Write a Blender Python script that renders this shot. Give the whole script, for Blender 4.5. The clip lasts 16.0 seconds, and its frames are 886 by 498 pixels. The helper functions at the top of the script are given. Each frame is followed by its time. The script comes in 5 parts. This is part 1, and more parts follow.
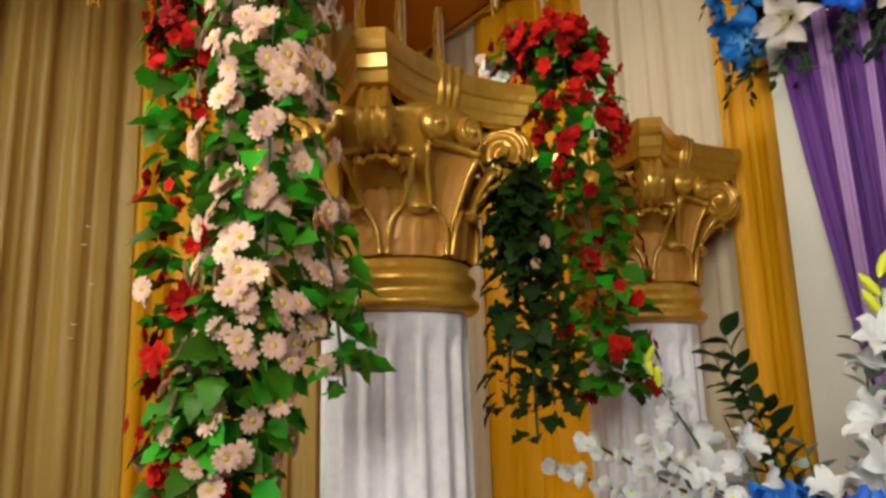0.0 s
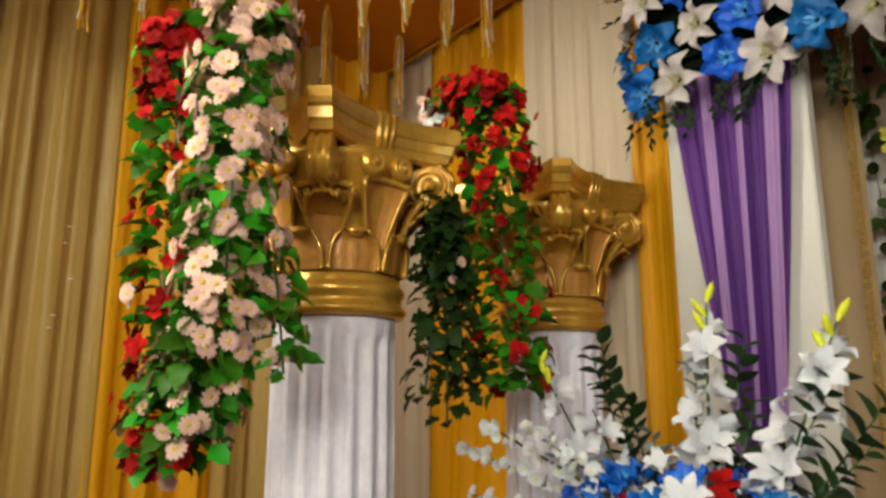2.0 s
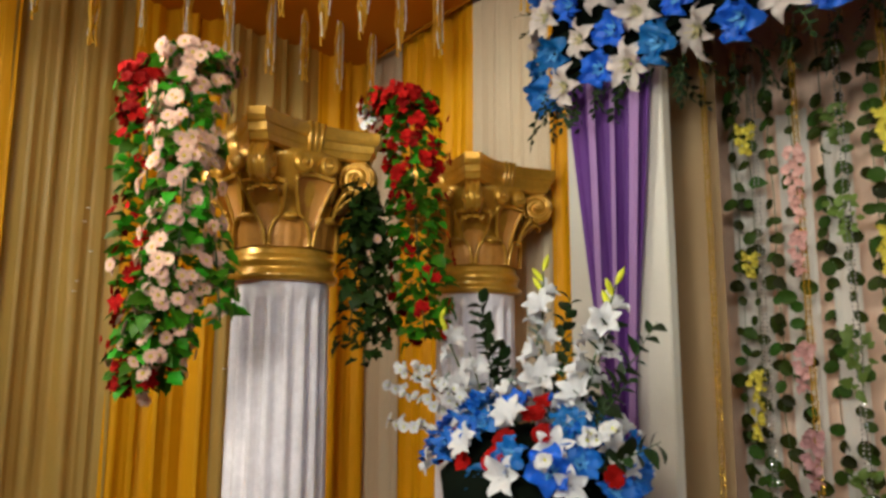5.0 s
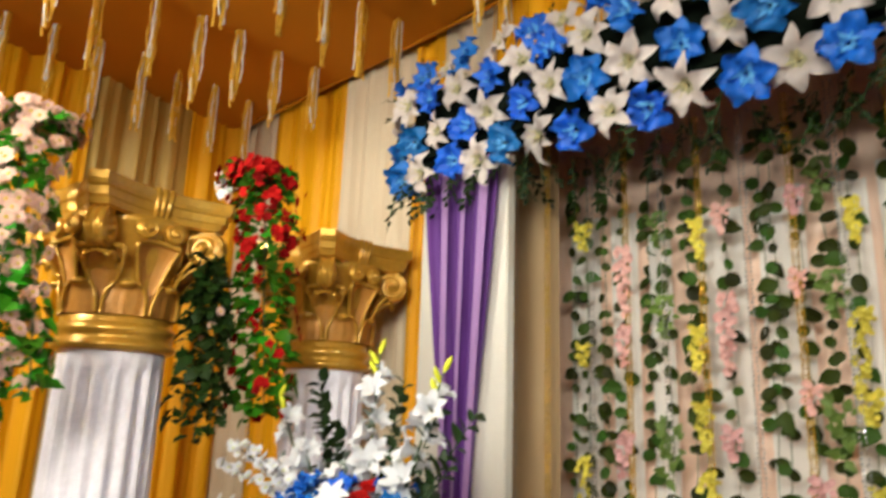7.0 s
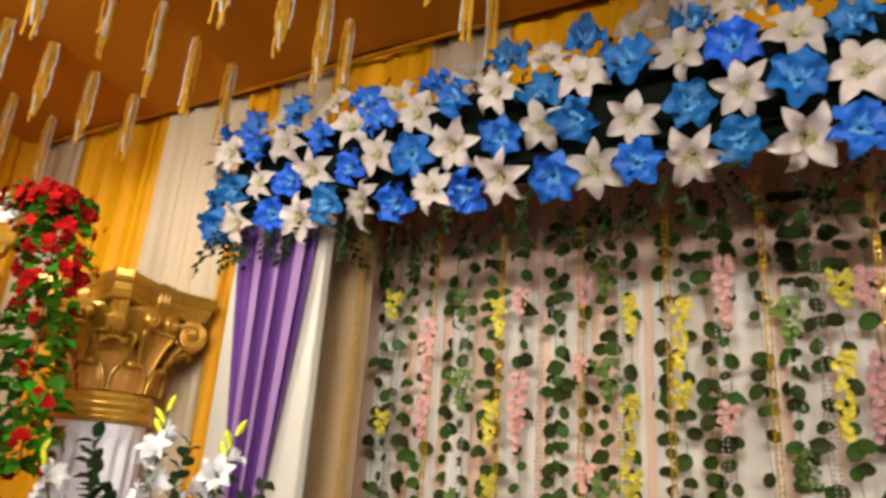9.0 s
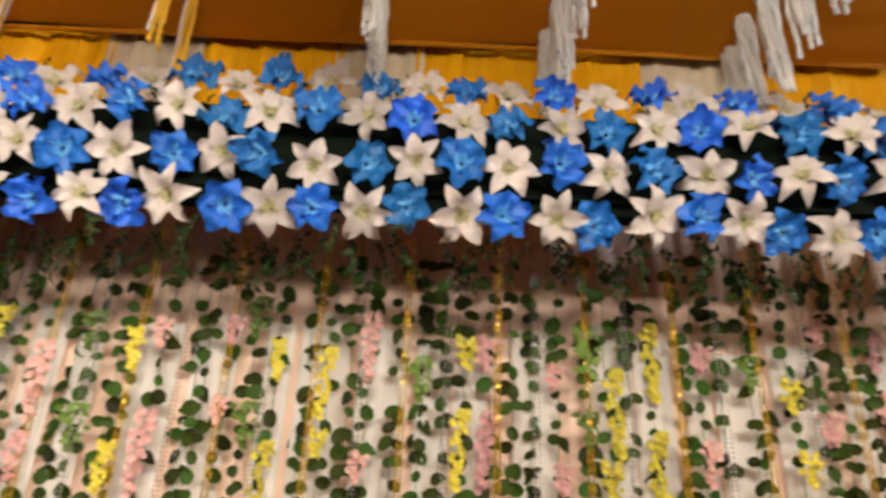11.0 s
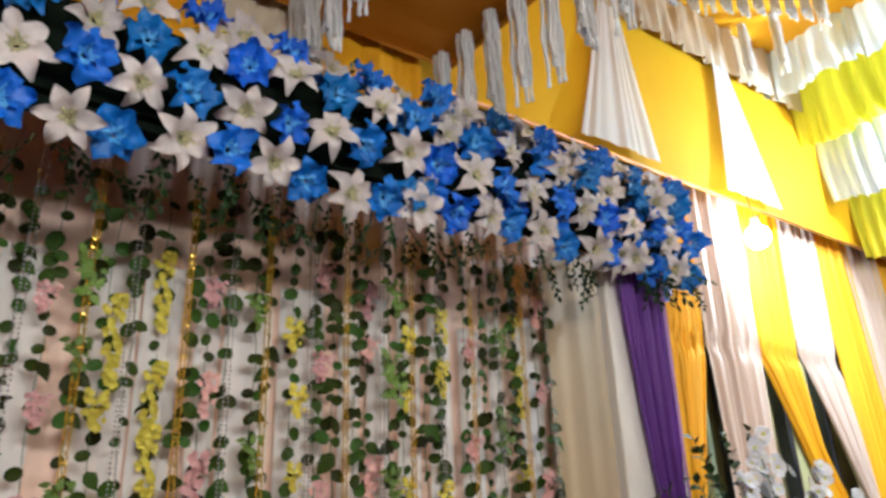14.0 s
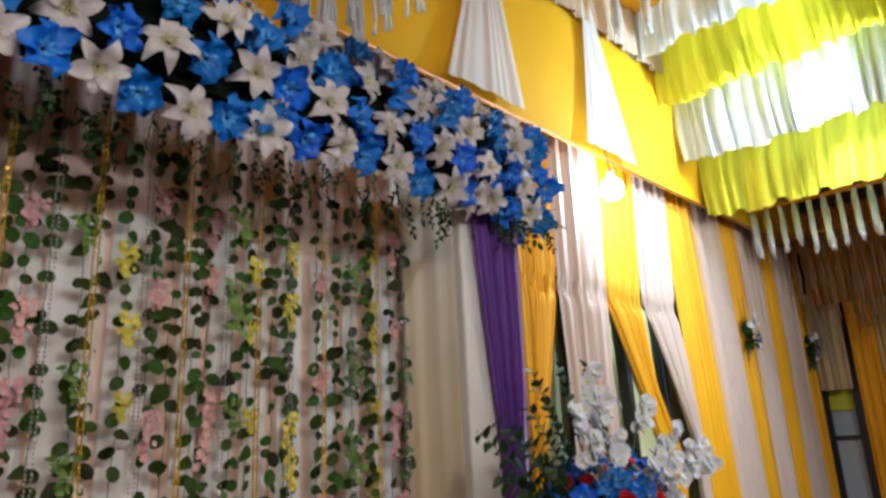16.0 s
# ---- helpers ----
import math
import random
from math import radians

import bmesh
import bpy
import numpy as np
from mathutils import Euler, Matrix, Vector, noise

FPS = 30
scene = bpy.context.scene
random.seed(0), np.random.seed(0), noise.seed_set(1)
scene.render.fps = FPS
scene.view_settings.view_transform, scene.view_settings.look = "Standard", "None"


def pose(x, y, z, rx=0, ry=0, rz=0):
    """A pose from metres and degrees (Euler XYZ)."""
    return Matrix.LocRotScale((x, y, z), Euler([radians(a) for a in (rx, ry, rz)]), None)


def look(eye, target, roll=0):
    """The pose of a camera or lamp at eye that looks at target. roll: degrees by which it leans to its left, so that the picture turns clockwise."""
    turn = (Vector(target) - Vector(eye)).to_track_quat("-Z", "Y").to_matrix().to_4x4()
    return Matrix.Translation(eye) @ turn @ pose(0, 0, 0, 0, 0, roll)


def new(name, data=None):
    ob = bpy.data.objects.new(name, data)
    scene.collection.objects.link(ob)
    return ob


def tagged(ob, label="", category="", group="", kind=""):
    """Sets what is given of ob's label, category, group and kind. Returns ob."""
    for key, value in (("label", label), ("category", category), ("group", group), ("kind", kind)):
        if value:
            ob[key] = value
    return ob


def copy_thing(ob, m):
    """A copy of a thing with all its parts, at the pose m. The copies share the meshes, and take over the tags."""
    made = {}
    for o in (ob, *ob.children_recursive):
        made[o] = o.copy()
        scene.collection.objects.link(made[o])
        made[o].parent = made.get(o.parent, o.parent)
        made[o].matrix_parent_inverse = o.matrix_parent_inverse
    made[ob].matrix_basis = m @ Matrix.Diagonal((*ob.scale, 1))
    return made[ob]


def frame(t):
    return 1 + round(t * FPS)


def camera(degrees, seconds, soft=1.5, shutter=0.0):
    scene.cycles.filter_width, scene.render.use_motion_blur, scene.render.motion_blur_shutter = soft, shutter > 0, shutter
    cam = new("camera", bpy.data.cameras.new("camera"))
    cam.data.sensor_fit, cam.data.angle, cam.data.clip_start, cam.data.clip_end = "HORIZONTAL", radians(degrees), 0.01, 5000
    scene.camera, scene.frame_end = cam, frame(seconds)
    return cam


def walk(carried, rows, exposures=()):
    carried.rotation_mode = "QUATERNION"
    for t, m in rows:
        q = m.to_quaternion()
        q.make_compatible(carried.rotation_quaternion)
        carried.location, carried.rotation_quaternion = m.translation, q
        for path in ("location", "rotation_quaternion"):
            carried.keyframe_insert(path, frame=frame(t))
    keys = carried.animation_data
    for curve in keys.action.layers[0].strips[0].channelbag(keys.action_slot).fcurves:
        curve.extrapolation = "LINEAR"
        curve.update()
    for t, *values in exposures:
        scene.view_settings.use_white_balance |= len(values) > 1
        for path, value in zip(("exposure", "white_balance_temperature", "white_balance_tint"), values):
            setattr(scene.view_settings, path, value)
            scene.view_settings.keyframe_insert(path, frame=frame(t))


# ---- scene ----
cam = camera(65.0, 16.0, soft=2.9, shutter=0.5)
PATH = [
    (0, (-0.018, 0.088, 1.84), (-1.597, 1.255, 2.222), -1.7),
    (0.5, (0.01, 0.035, 1.827), (-1.533, 1.233, 2.255), -1.7),
    (1, (0.087, -0.045, 1.816), (-1.42, 1.211, 2.205), -1.5),
    (1.5, (0.187, -0.061, 1.816), (-1.327, 1.174, 2.24), -1.3),
    (2, (0.307, -0.025, 1.822), (-1.223, 1.205, 2.202), 0.0),
    (2.5, (0.397, -0.022, 1.813), (-1.157, 1.184, 2.17), -0.5),
    (3, (0.471, -0.027, 1.809), (-1.096, 1.149, 2.214), -1.2),
    (3.5, (0.564, -0.053, 1.777), (-0.991, 1.157, 2.121), -0.9),
    (3.7, (0.608, -0.063, 1.771), (-0.955, 1.147, 2.076), -0.9),
    (5.8, (1.042, 0.031, 1.779), (-0.572, 1.174, 2.073), 0.4),
    (6, (1.033, 0.043, 1.786), (-0.537, 1.239, 2.107), 1.1),
    (6.5, (1.054, 0.037, 1.8), (-0.45, 1.303, 2.164), 1.1),
    (7, (1.076, 0.043, 1.822), (-0.298, 1.419, 2.292), 2.0),
    (7.5, (1.085, 0.032, 1.839), (-0.208, 1.455, 2.388), 3.8),
    (8, (1.095, 0.032, 1.851), (-0.122, 1.513, 2.423), 4.3),
    (8.2, (1.109, 0.028, 1.855), (-0.053, 1.548, 2.437), 4.5),
    (10.3, (1.053, 0.02, 1.844), (0.707, 1.83, 2.622), 3.3),
    (10.5, (1.056, 0.032, 1.844), (0.835, 1.845, 2.66), 3.7),
    (11, (1.059, 0.053, 1.839), (1.063, 1.875, 2.666), 2.5),
    (11.5, (1.065, 0.069, 1.842), (1.388, 1.877, 2.633), -1.2),
    (12, (1.11, 0.073, 1.847), (1.683, 1.827, 2.619), -1.4),
    (12.5, (1.139, 0.068, 1.849), (1.869, 1.777, 2.588), -1.9),
    (13, (1.179, 0.072, 1.827), (2.095, 1.694, 2.554), -2.0),
    (13.5, (1.195, 0.065, 1.82), (2.239, 1.62, 2.523), -1.8),
    (14, (1.216, 0.06, 1.812), (2.344, 1.563, 2.497), -2.1),
    (14.5, (1.242, 0.044, 1.803), (2.453, 1.493, 2.461), -2.4),
    (15, (1.275, 0.041, 1.788), (2.548, 1.449, 2.416), -2.4),
    (15.5, (1.301, 0.032, 1.774), (2.666, 1.376, 2.346), -2.6),
    (16, (1.327, 0.017, 1.754), (2.731, 1.336, 2.29), -2.7),
]
walk(cam, [(t, look(eye, target, roll)) for t, eye, target, roll in PATH], exposures=((0, -0.46, 6150, -2), (2, -0.42, 6150, -1), (3.5, -0.28, 6200, 0), (5.9, -0.55, 6200, 1), (6.5, 0.0, 6150, 1), (7, 0.2, 6150, 1), (8.5, 0.2, 6250, 4), (10.3, 0.36, 6750, 8), (11, 0.5, 6600, 7), (12.2, 0.44, 6100, 6), (13, 0.26, 5800, 6), (14, 0.0, 5600, 6), (14.5, -0.13, 5500, 6), (15, -0.52, 5500, 6), (16, -0.42, 5500, 6)))

# ---- world and lights ----
world = bpy.data.worlds.new("hall_air")
world.use_nodes = True
scene.world = world
world.node_tree.nodes["Background"].inputs[0].default_value = (1.0, 0.85, 0.65, 1)
world.node_tree.nodes["Background"].inputs[1].default_value = 0.002


def area_lamp(name, eye, target, size, watts, color, spread=180):
    data = bpy.data.lights.new(name, "AREA")
    data.energy, data.color, data.shape, data.size = watts, color, "DISK", size
    data.spread = radians(spread)
    ob = new(name, data)
    ob.matrix_world = look(eye, target)
    return ob


LAMP_WALL = (5.10, 2.07, 3.27)      # bare bulb fixed before the draped back wall
LAMP_ROOF = (6.22, 1.10, 3.86)      # bare bulb between the ceiling ruffles
ADDED_LAMP_HALL = (1.85, -1.36, 3.18)     # unseen bank of tube lamps, assumed hung from the ceiling before the stage
ADDED_LAMP_WEST = (-1.45, -0.96, 3.26)    # a shorter bank, added out of view to brighten the west drapes
ADDED_LAMP_KEY = (0.76, -1.58, 2.64)        # flood lamp out of view, added to light the columns
ADDED_LAMP_EAST = (6.0, -1.3, 3.2)        # flood lamp out of view on the hall's open side, added for the east drapes
# unseen lamps added to light the stage, the columns and the east drapes
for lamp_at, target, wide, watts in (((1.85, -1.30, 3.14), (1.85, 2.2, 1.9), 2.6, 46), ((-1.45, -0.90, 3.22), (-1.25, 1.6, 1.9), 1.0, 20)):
    bank = area_lamp("added_tube_light", lamp_at, target, wide, watts, (1.0, 0.88, 0.73), 160 if wide > 2 else 105)
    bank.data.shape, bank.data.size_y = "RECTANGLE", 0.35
area_lamp("added_light_columns", (0.70, -1.50, 2.62), (-1.45, 1.15, 2.0), 1.1, 14, (1.0, 0.90, 0.77), 85)
area_lamp("added_light_east", (6.0, -1.2, 3.2), (6.2, 2.2, 2.3), 0.4, 44, (1.0, 0.94, 0.86), 105)
for bulb_at, watts, tone in ((LAMP_WALL, 30, (0.80, 0.90, 1.0)), (LAMP_ROOF, 200, (0.66, 0.83, 1.0))):
    bulb_light = bpy.data.lights.new("bulb_light", "POINT")
    bulb_light.energy, bulb_light.color, bulb_light.shadow_soft_size = watts, tone, 0.07
    new("bulb_light", bulb_light).location = bulb_at

# ---- materials ----


def material(name, color, rough=0.7, metal=0.0, var=0.15, scale=8.0, fine=90.0, bump=0.15, hue=0.0, each=0.0, sheen=0.0, coat=0.0, emit=0.0, thin=0.0, spec=0.5, holes=0.0):
    """A painted, woven or leafy surface: broad blotches and a fine grain in colour and relief. each: how far pieces differ. holes: how open a net is."""
    m = bpy.data.materials.new(name)
    m.use_nodes = True
    nt = m.node_tree
    b = nt.nodes["Principled BSDF"]
    co = nt.nodes.new("ShaderNodeTexCoord")
    n1 = nt.nodes.new("ShaderNodeTexNoise")
    n1.inputs["Scale"].default_value, n1.inputs["Detail"].default_value = scale, 4
    n2 = nt.nodes.new("ShaderNodeTexNoise")
    n2.inputs["Scale"].default_value, n2.inputs["Detail"].default_value = fine, 2
    for n in (n1, n2):
        nt.links.new(co.outputs["Object"], n.inputs["Vector"])
    mixv = nt.nodes.new("ShaderNodeMath")
    mixv.operation = "MULTIPLY_ADD"
    mixv.inputs[1].default_value, mixv.inputs[2].default_value = 2 * var, 1 - var
    nt.links.new(n1.outputs["Fac"], mixv.inputs[0])
    fin = nt.nodes.new("ShaderNodeMath")
    fin.operation = "MULTIPLY_ADD"
    fin.inputs[1].default_value, fin.inputs[2].default_value = var, 1 - var / 2
    nt.links.new(n2.outputs["Fac"], fin.inputs[0])
    mul = nt.nodes.new("ShaderNodeMath")
    mul.operation = "MULTIPLY"
    nt.links.new(mixv.outputs[0], mul.inputs[0])
    nt.links.new(fin.outputs[0], mul.inputs[1])
    val = mul.outputs[0]
    hsv = nt.nodes.new("ShaderNodeHueSaturation")
    hsv.inputs["Color"].default_value = (*color, 1)
    if each or hue:
        info = nt.nodes.new("ShaderNodeObjectInfo")
        ea = nt.nodes.new("ShaderNodeMath")
        ea.operation = "MULTIPLY_ADD"
        ea.inputs[1].default_value, ea.inputs[2].default_value = 2 * each, 1 - each
        nt.links.new(info.outputs["Random"], ea.inputs[0])
        em = nt.nodes.new("ShaderNodeMath")
        em.operation = "MULTIPLY"
        nt.links.new(val, em.inputs[0])
        nt.links.new(ea.outputs[0], em.inputs[1])
        val = em.outputs[0]
        hu = nt.nodes.new("ShaderNodeMath")
        hu.operation = "MULTIPLY_ADD"
        hu.inputs[1].default_value, hu.inputs[2].default_value = 2 * hue, 0.5 - hue
        nt.links.new(info.outputs["Random"], hu.inputs[0])
        nt.links.new(hu.outputs[0], hsv.inputs["Hue"])
    nt.links.new(val, hsv.inputs["Value"])
    nt.links.new(hsv.outputs["Color"], b.inputs["Base Color"])
    b.inputs["Roughness"].default_value, b.inputs["Metallic"].default_value = rough, metal
    b.inputs["Specular IOR Level"].default_value = spec
    b.inputs["Sheen Weight"].default_value, b.inputs["Coat Weight"].default_value = sheen, coat
    if bump:
        bp = nt.nodes.new("ShaderNodeBump")
        bp.inputs["Strength"].default_value, bp.inputs["Distance"].default_value = bump, 0.004
        nt.links.new(n2.outputs["Fac"], bp.inputs["Height"])
        nt.links.new(bp.outputs["Normal"], b.inputs["Normal"])
    if emit:
        b.inputs["Emission Color"].default_value, b.inputs["Emission Strength"].default_value = (*color, 1), emit
    if thin:
        tr = nt.nodes.new("ShaderNodeBsdfTranslucent")
        nt.links.new(hsv.outputs["Color"], tr.inputs["Color"])
        mx = nt.nodes.new("ShaderNodeMixShader")
        mx.inputs[0].default_value = thin
        nt.links.new(b.outputs[0], mx.inputs[1])
        nt.links.new(tr.outputs[0], mx.inputs[2])
        nt.links.new(mx.outputs[0], nt.nodes["Material Output"].inputs[0])
        if holes:
            gap = nt.nodes.new("ShaderNodeBsdfTransparent")
            mesh_gap = nt.nodes.new("ShaderNodeMixShader")
            mesh_gap.inputs[0].default_value = holes
            nt.links.new(mx.outputs[0], mesh_gap.inputs[1])
            nt.links.new(gap.outputs[0], mesh_gap.inputs[2])
            nt.links.new(mesh_gap.outputs[0], nt.nodes["Material Output"].inputs[0])
    return m


M = dict(
    beige=material("beige_satin", (0.46, 0.29, 0.065), 0.5, var=0.14, scale=3, fine=220, sheen=0.05),
    tan=material("tan_cloth", (0.46, 0.32, 0.17), 0.7, var=0.12, scale=3, fine=220, sheen=0.1),
    cream=material("cream_cloth", (0.60, 0.49, 0.34), 0.65, var=0.1, scale=3, fine=220, sheen=0.1),
    white=material("white_net", (0.80, 0.79, 0.77), 0.75, var=0.08, scale=4, fine=260, sheen=0.2, thin=0.25),
    peach=material("peach_backdrop", (0.84, 0.61, 0.48), 0.65, var=0.12, scale=3, fine=240),
    lavender=material("pale_violet_net", (0.40, 0.22, 0.50), 0.6, var=0.12, scale=6, fine=220, thin=0.2),
    sheer=material("sheer_white_net", (0.89, 0.86, 0.82), 0.7, var=0.08, scale=4, fine=260, thin=0.2, holes=0.16),
    yellow=material("marigold_satin", (0.76, 0.36, 0.002), 0.55, var=0.12, scale=3, fine=220, spec=0.25),
    blush=material("blush_cream_cloth", (0.58, 0.44, 0.35), 0.65, var=0.1, scale=3, fine=220, sheen=0.1),
    # marigold again for the east drapes, the whiter light there put into its colour
    sunny=material("cool_lit_marigold_satin", (0.80, 0.40, 0.003), 0.55, var=0.12, scale=3, fine=220, spec=0.25),
    frost_net=material("cool_white_net", (0.76, 0.80, 0.85), 0.75, var=0.1, scale=4, fine=260, sheen=0.2, thin=0.3),
    valance=material("yellow_valance_cloth", (0.78, 0.45, 0.003), 0.7, var=0.10, scale=2, fine=220, spec=0.2),
    lemon=material("lemon_net", (0.78, 0.74, 0.03), 0.7, var=0.1, scale=4, fine=240, thin=0.3),
    orange=material("orange_ceiling_cloth", (0.48, 0.175, 0.004), 0.85, var=0.15, scale=2, fine=180, spec=0.2),
    purple=material("purple_net", (0.155, 0.036, 0.30), 0.6, var=0.2, scale=6, fine=220, sheen=0.2, thin=0.35),
    board=material("ivory_board", (0.72, 0.68, 0.60), 0.6, var=0.07, scale=3, fine=60),
    shaft=material("white_plaster_gloss", (0.87, 0.82, 0.88), 0.28, var=0.22, scale=9, fine=50, bump=0.25, coat=0.3),
    gold=material("gold_paint", (0.55, 0.295, 0.034), 0.28, metal=0.45, var=0.4, scale=9, fine=60, bump=0.25, coat=0.35),
    # wear plus the reddish bounce inside hollow leaves, both put into the colour
    gold_worn_bounce=material("worn_gold_with_reddish_bounce", (0.47, 0.205, 0.03), 0.42, metal=0.25, var=0.35, scale=12, fine=70, bump=0.3),
    copper=material("worn_red_gold_paint", (0.45, 0.16, 0.04), 0.4, metal=0.6, var=0.3, scale=9, fine=70, bump=0.3),
    lily_white=material("white_lily_petal", (0.60, 0.53, 0.50), 0.6, var=0.25, scale=30, fine=160, each=0.2, thin=0.2),
    lily_blue=material("blue_lily_petal", (0.012, 0.145, 0.56), 0.5, var=0.4, scale=22, fine=160, each=0.28, hue=0.015, thin=0.15),
    throat_white=material("pale_green_throat", (0.36, 0.34, 0.20), 0.6, var=0.1),
    throat_blue=material("light_blue_throat", (0.12, 0.40, 0.75), 0.6, var=0.2),
    stamen=material("pale_stamen", (0.60, 0.52, 0.25), 0.7),
    leaf=material("ivy_leaf", (0.055, 0.21, 0.008), 0.5, var=0.35, scale=30, fine=120, each=0.65, hue=0.025, thin=0.2, spec=0.2),
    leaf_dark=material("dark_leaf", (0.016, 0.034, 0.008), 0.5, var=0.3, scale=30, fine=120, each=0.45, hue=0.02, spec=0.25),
    # dark ivy between the columns, with the shade there put into its colour
    leaf_shaded=material("shaded_ivy_leaf", (0.015, 0.032, 0.004), 0.55, var=0.3, scale=30, fine=120, each=0.4, hue=0.02, spec=0.15),
    leaf_round=material("round_leaf", (0.038, 0.060, 0.008), 0.55, var=0.3, scale=30, fine=120, each=0.75, hue=0.05, thin=0.1, spec=0.15),
    leaf_frost=material("frosted_leaf", (0.24, 0.30, 0.26), 0.6, var=0.3, scale=40, fine=120, each=0.3),
    pink=material("peach_pink_petal", (0.78, 0.51, 0.40), 0.65, var=0.18, scale=60, each=0.18, hue=0.012, thin=0.15),
    daisy_eye=material("mustard_eye", (0.62, 0.42, 0.07), 0.8),
    red=material("red_petal", (0.34, 0.006, 0.005), 0.75, var=0.3, scale=40, each=0.5, thin=0.06, spec=0.08),
    rose=material("rose_pink_petal", (0.78, 0.46, 0.44), 0.65, var=0.2, scale=40, each=0.2, hue=0.02, thin=0.2),
    sun=material("yellow_petal", (0.78, 0.68, 0.09), 0.6, var=0.15, scale=40, each=0.15, thin=0.2),
    lime=material("lime_leaf", (0.17, 0.27, 0.05), 0.6, var=0.2, scale=40, each=0.3, thin=0.2),
    bud=material("lime_bud", (0.70, 0.72, 0.03), 0.6, var=0.15, scale=40),
    snow=material("snow_white_petal", (0.78, 0.78, 0.81), 0.6, var=0.1, scale=40, thin=0.15),
    stem=material("green_stem", (0.05, 0.10, 0.03), 0.7),
    twig=material("brown_twig", (0.08, 0.045, 0.025), 0.85, var=0.3),
    tinsel_gold=material("gold_tinsel", (0.95, 0.62, 0.07), 0.16, metal=0.65, var=0.2, scale=60, bump=0.5),
    tinsel_silver=material("silver_tinsel", (0.85, 0.86, 0.88), 0.2, metal=0.7, var=0.2, scale=60, bump=0.5),
    rope_white=material("white_rope", (0.92, 0.91, 0.89), 0.85, var=0.15, scale=30, fine=200, bump=0.6, thin=0.45),
    rope_gold=material("pale_gold_rope", (0.84, 0.50, 0.045), 0.8, var=0.25, scale=30, fine=200, bump=0.6, thin=0.25),
    rope_brown=material("brown_rope", (0.30, 0.15, 0.06), 0.85, var=0.2, scale=30, fine=200, bump=0.6, thin=0.2),
    # near-white colour that stands in for the glint of the pins
    pin=material("pin_painted_glint", (0.95, 0.93, 0.88), 0.35, metal=0.3, var=0.0, bump=0),
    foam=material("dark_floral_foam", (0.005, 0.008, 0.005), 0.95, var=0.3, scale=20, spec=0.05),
    carpet=material("maroon_carpet", (0.10, 0.014, 0.014), 0.95, var=0.2, scale=4, fine=300, bump=0.5),
    plain=material("brown_wall_paint", (0.13, 0.09, 0.055), 0.85, var=0.1, scale=2),
    dark=material("dark_metal", (0.03, 0.03, 0.035), 0.5, var=0.2),
    glass=material("window_grey_paint", (0.42, 0.46, 0.50), 0.4, var=0.1),
    greenwall=material("pale_green_paint", (0.72, 0.76, 0.42), 0.7, var=0.1, scale=2),
    lamp=material("lit_lamp_glass", (1.0, 0.97, 0.9), 0.4, var=0.0, bump=0, emit=60),
)

# ---- builders ----


def mesh_of(name, verts, faces, mats, slots=None, smooth=True):
    me = bpy.data.meshes.new(name)
    me.from_pydata([tuple(v) for v in verts], [], faces)
    for m in mats:
        me.materials.append(M[m])
    if slots is not None:
        me.polygons.foreach_set("material_index", slots)
    if smooth:
        me.polygons.foreach_set("use_smooth", [True] * len(me.polygons))
    me.update()
    return me


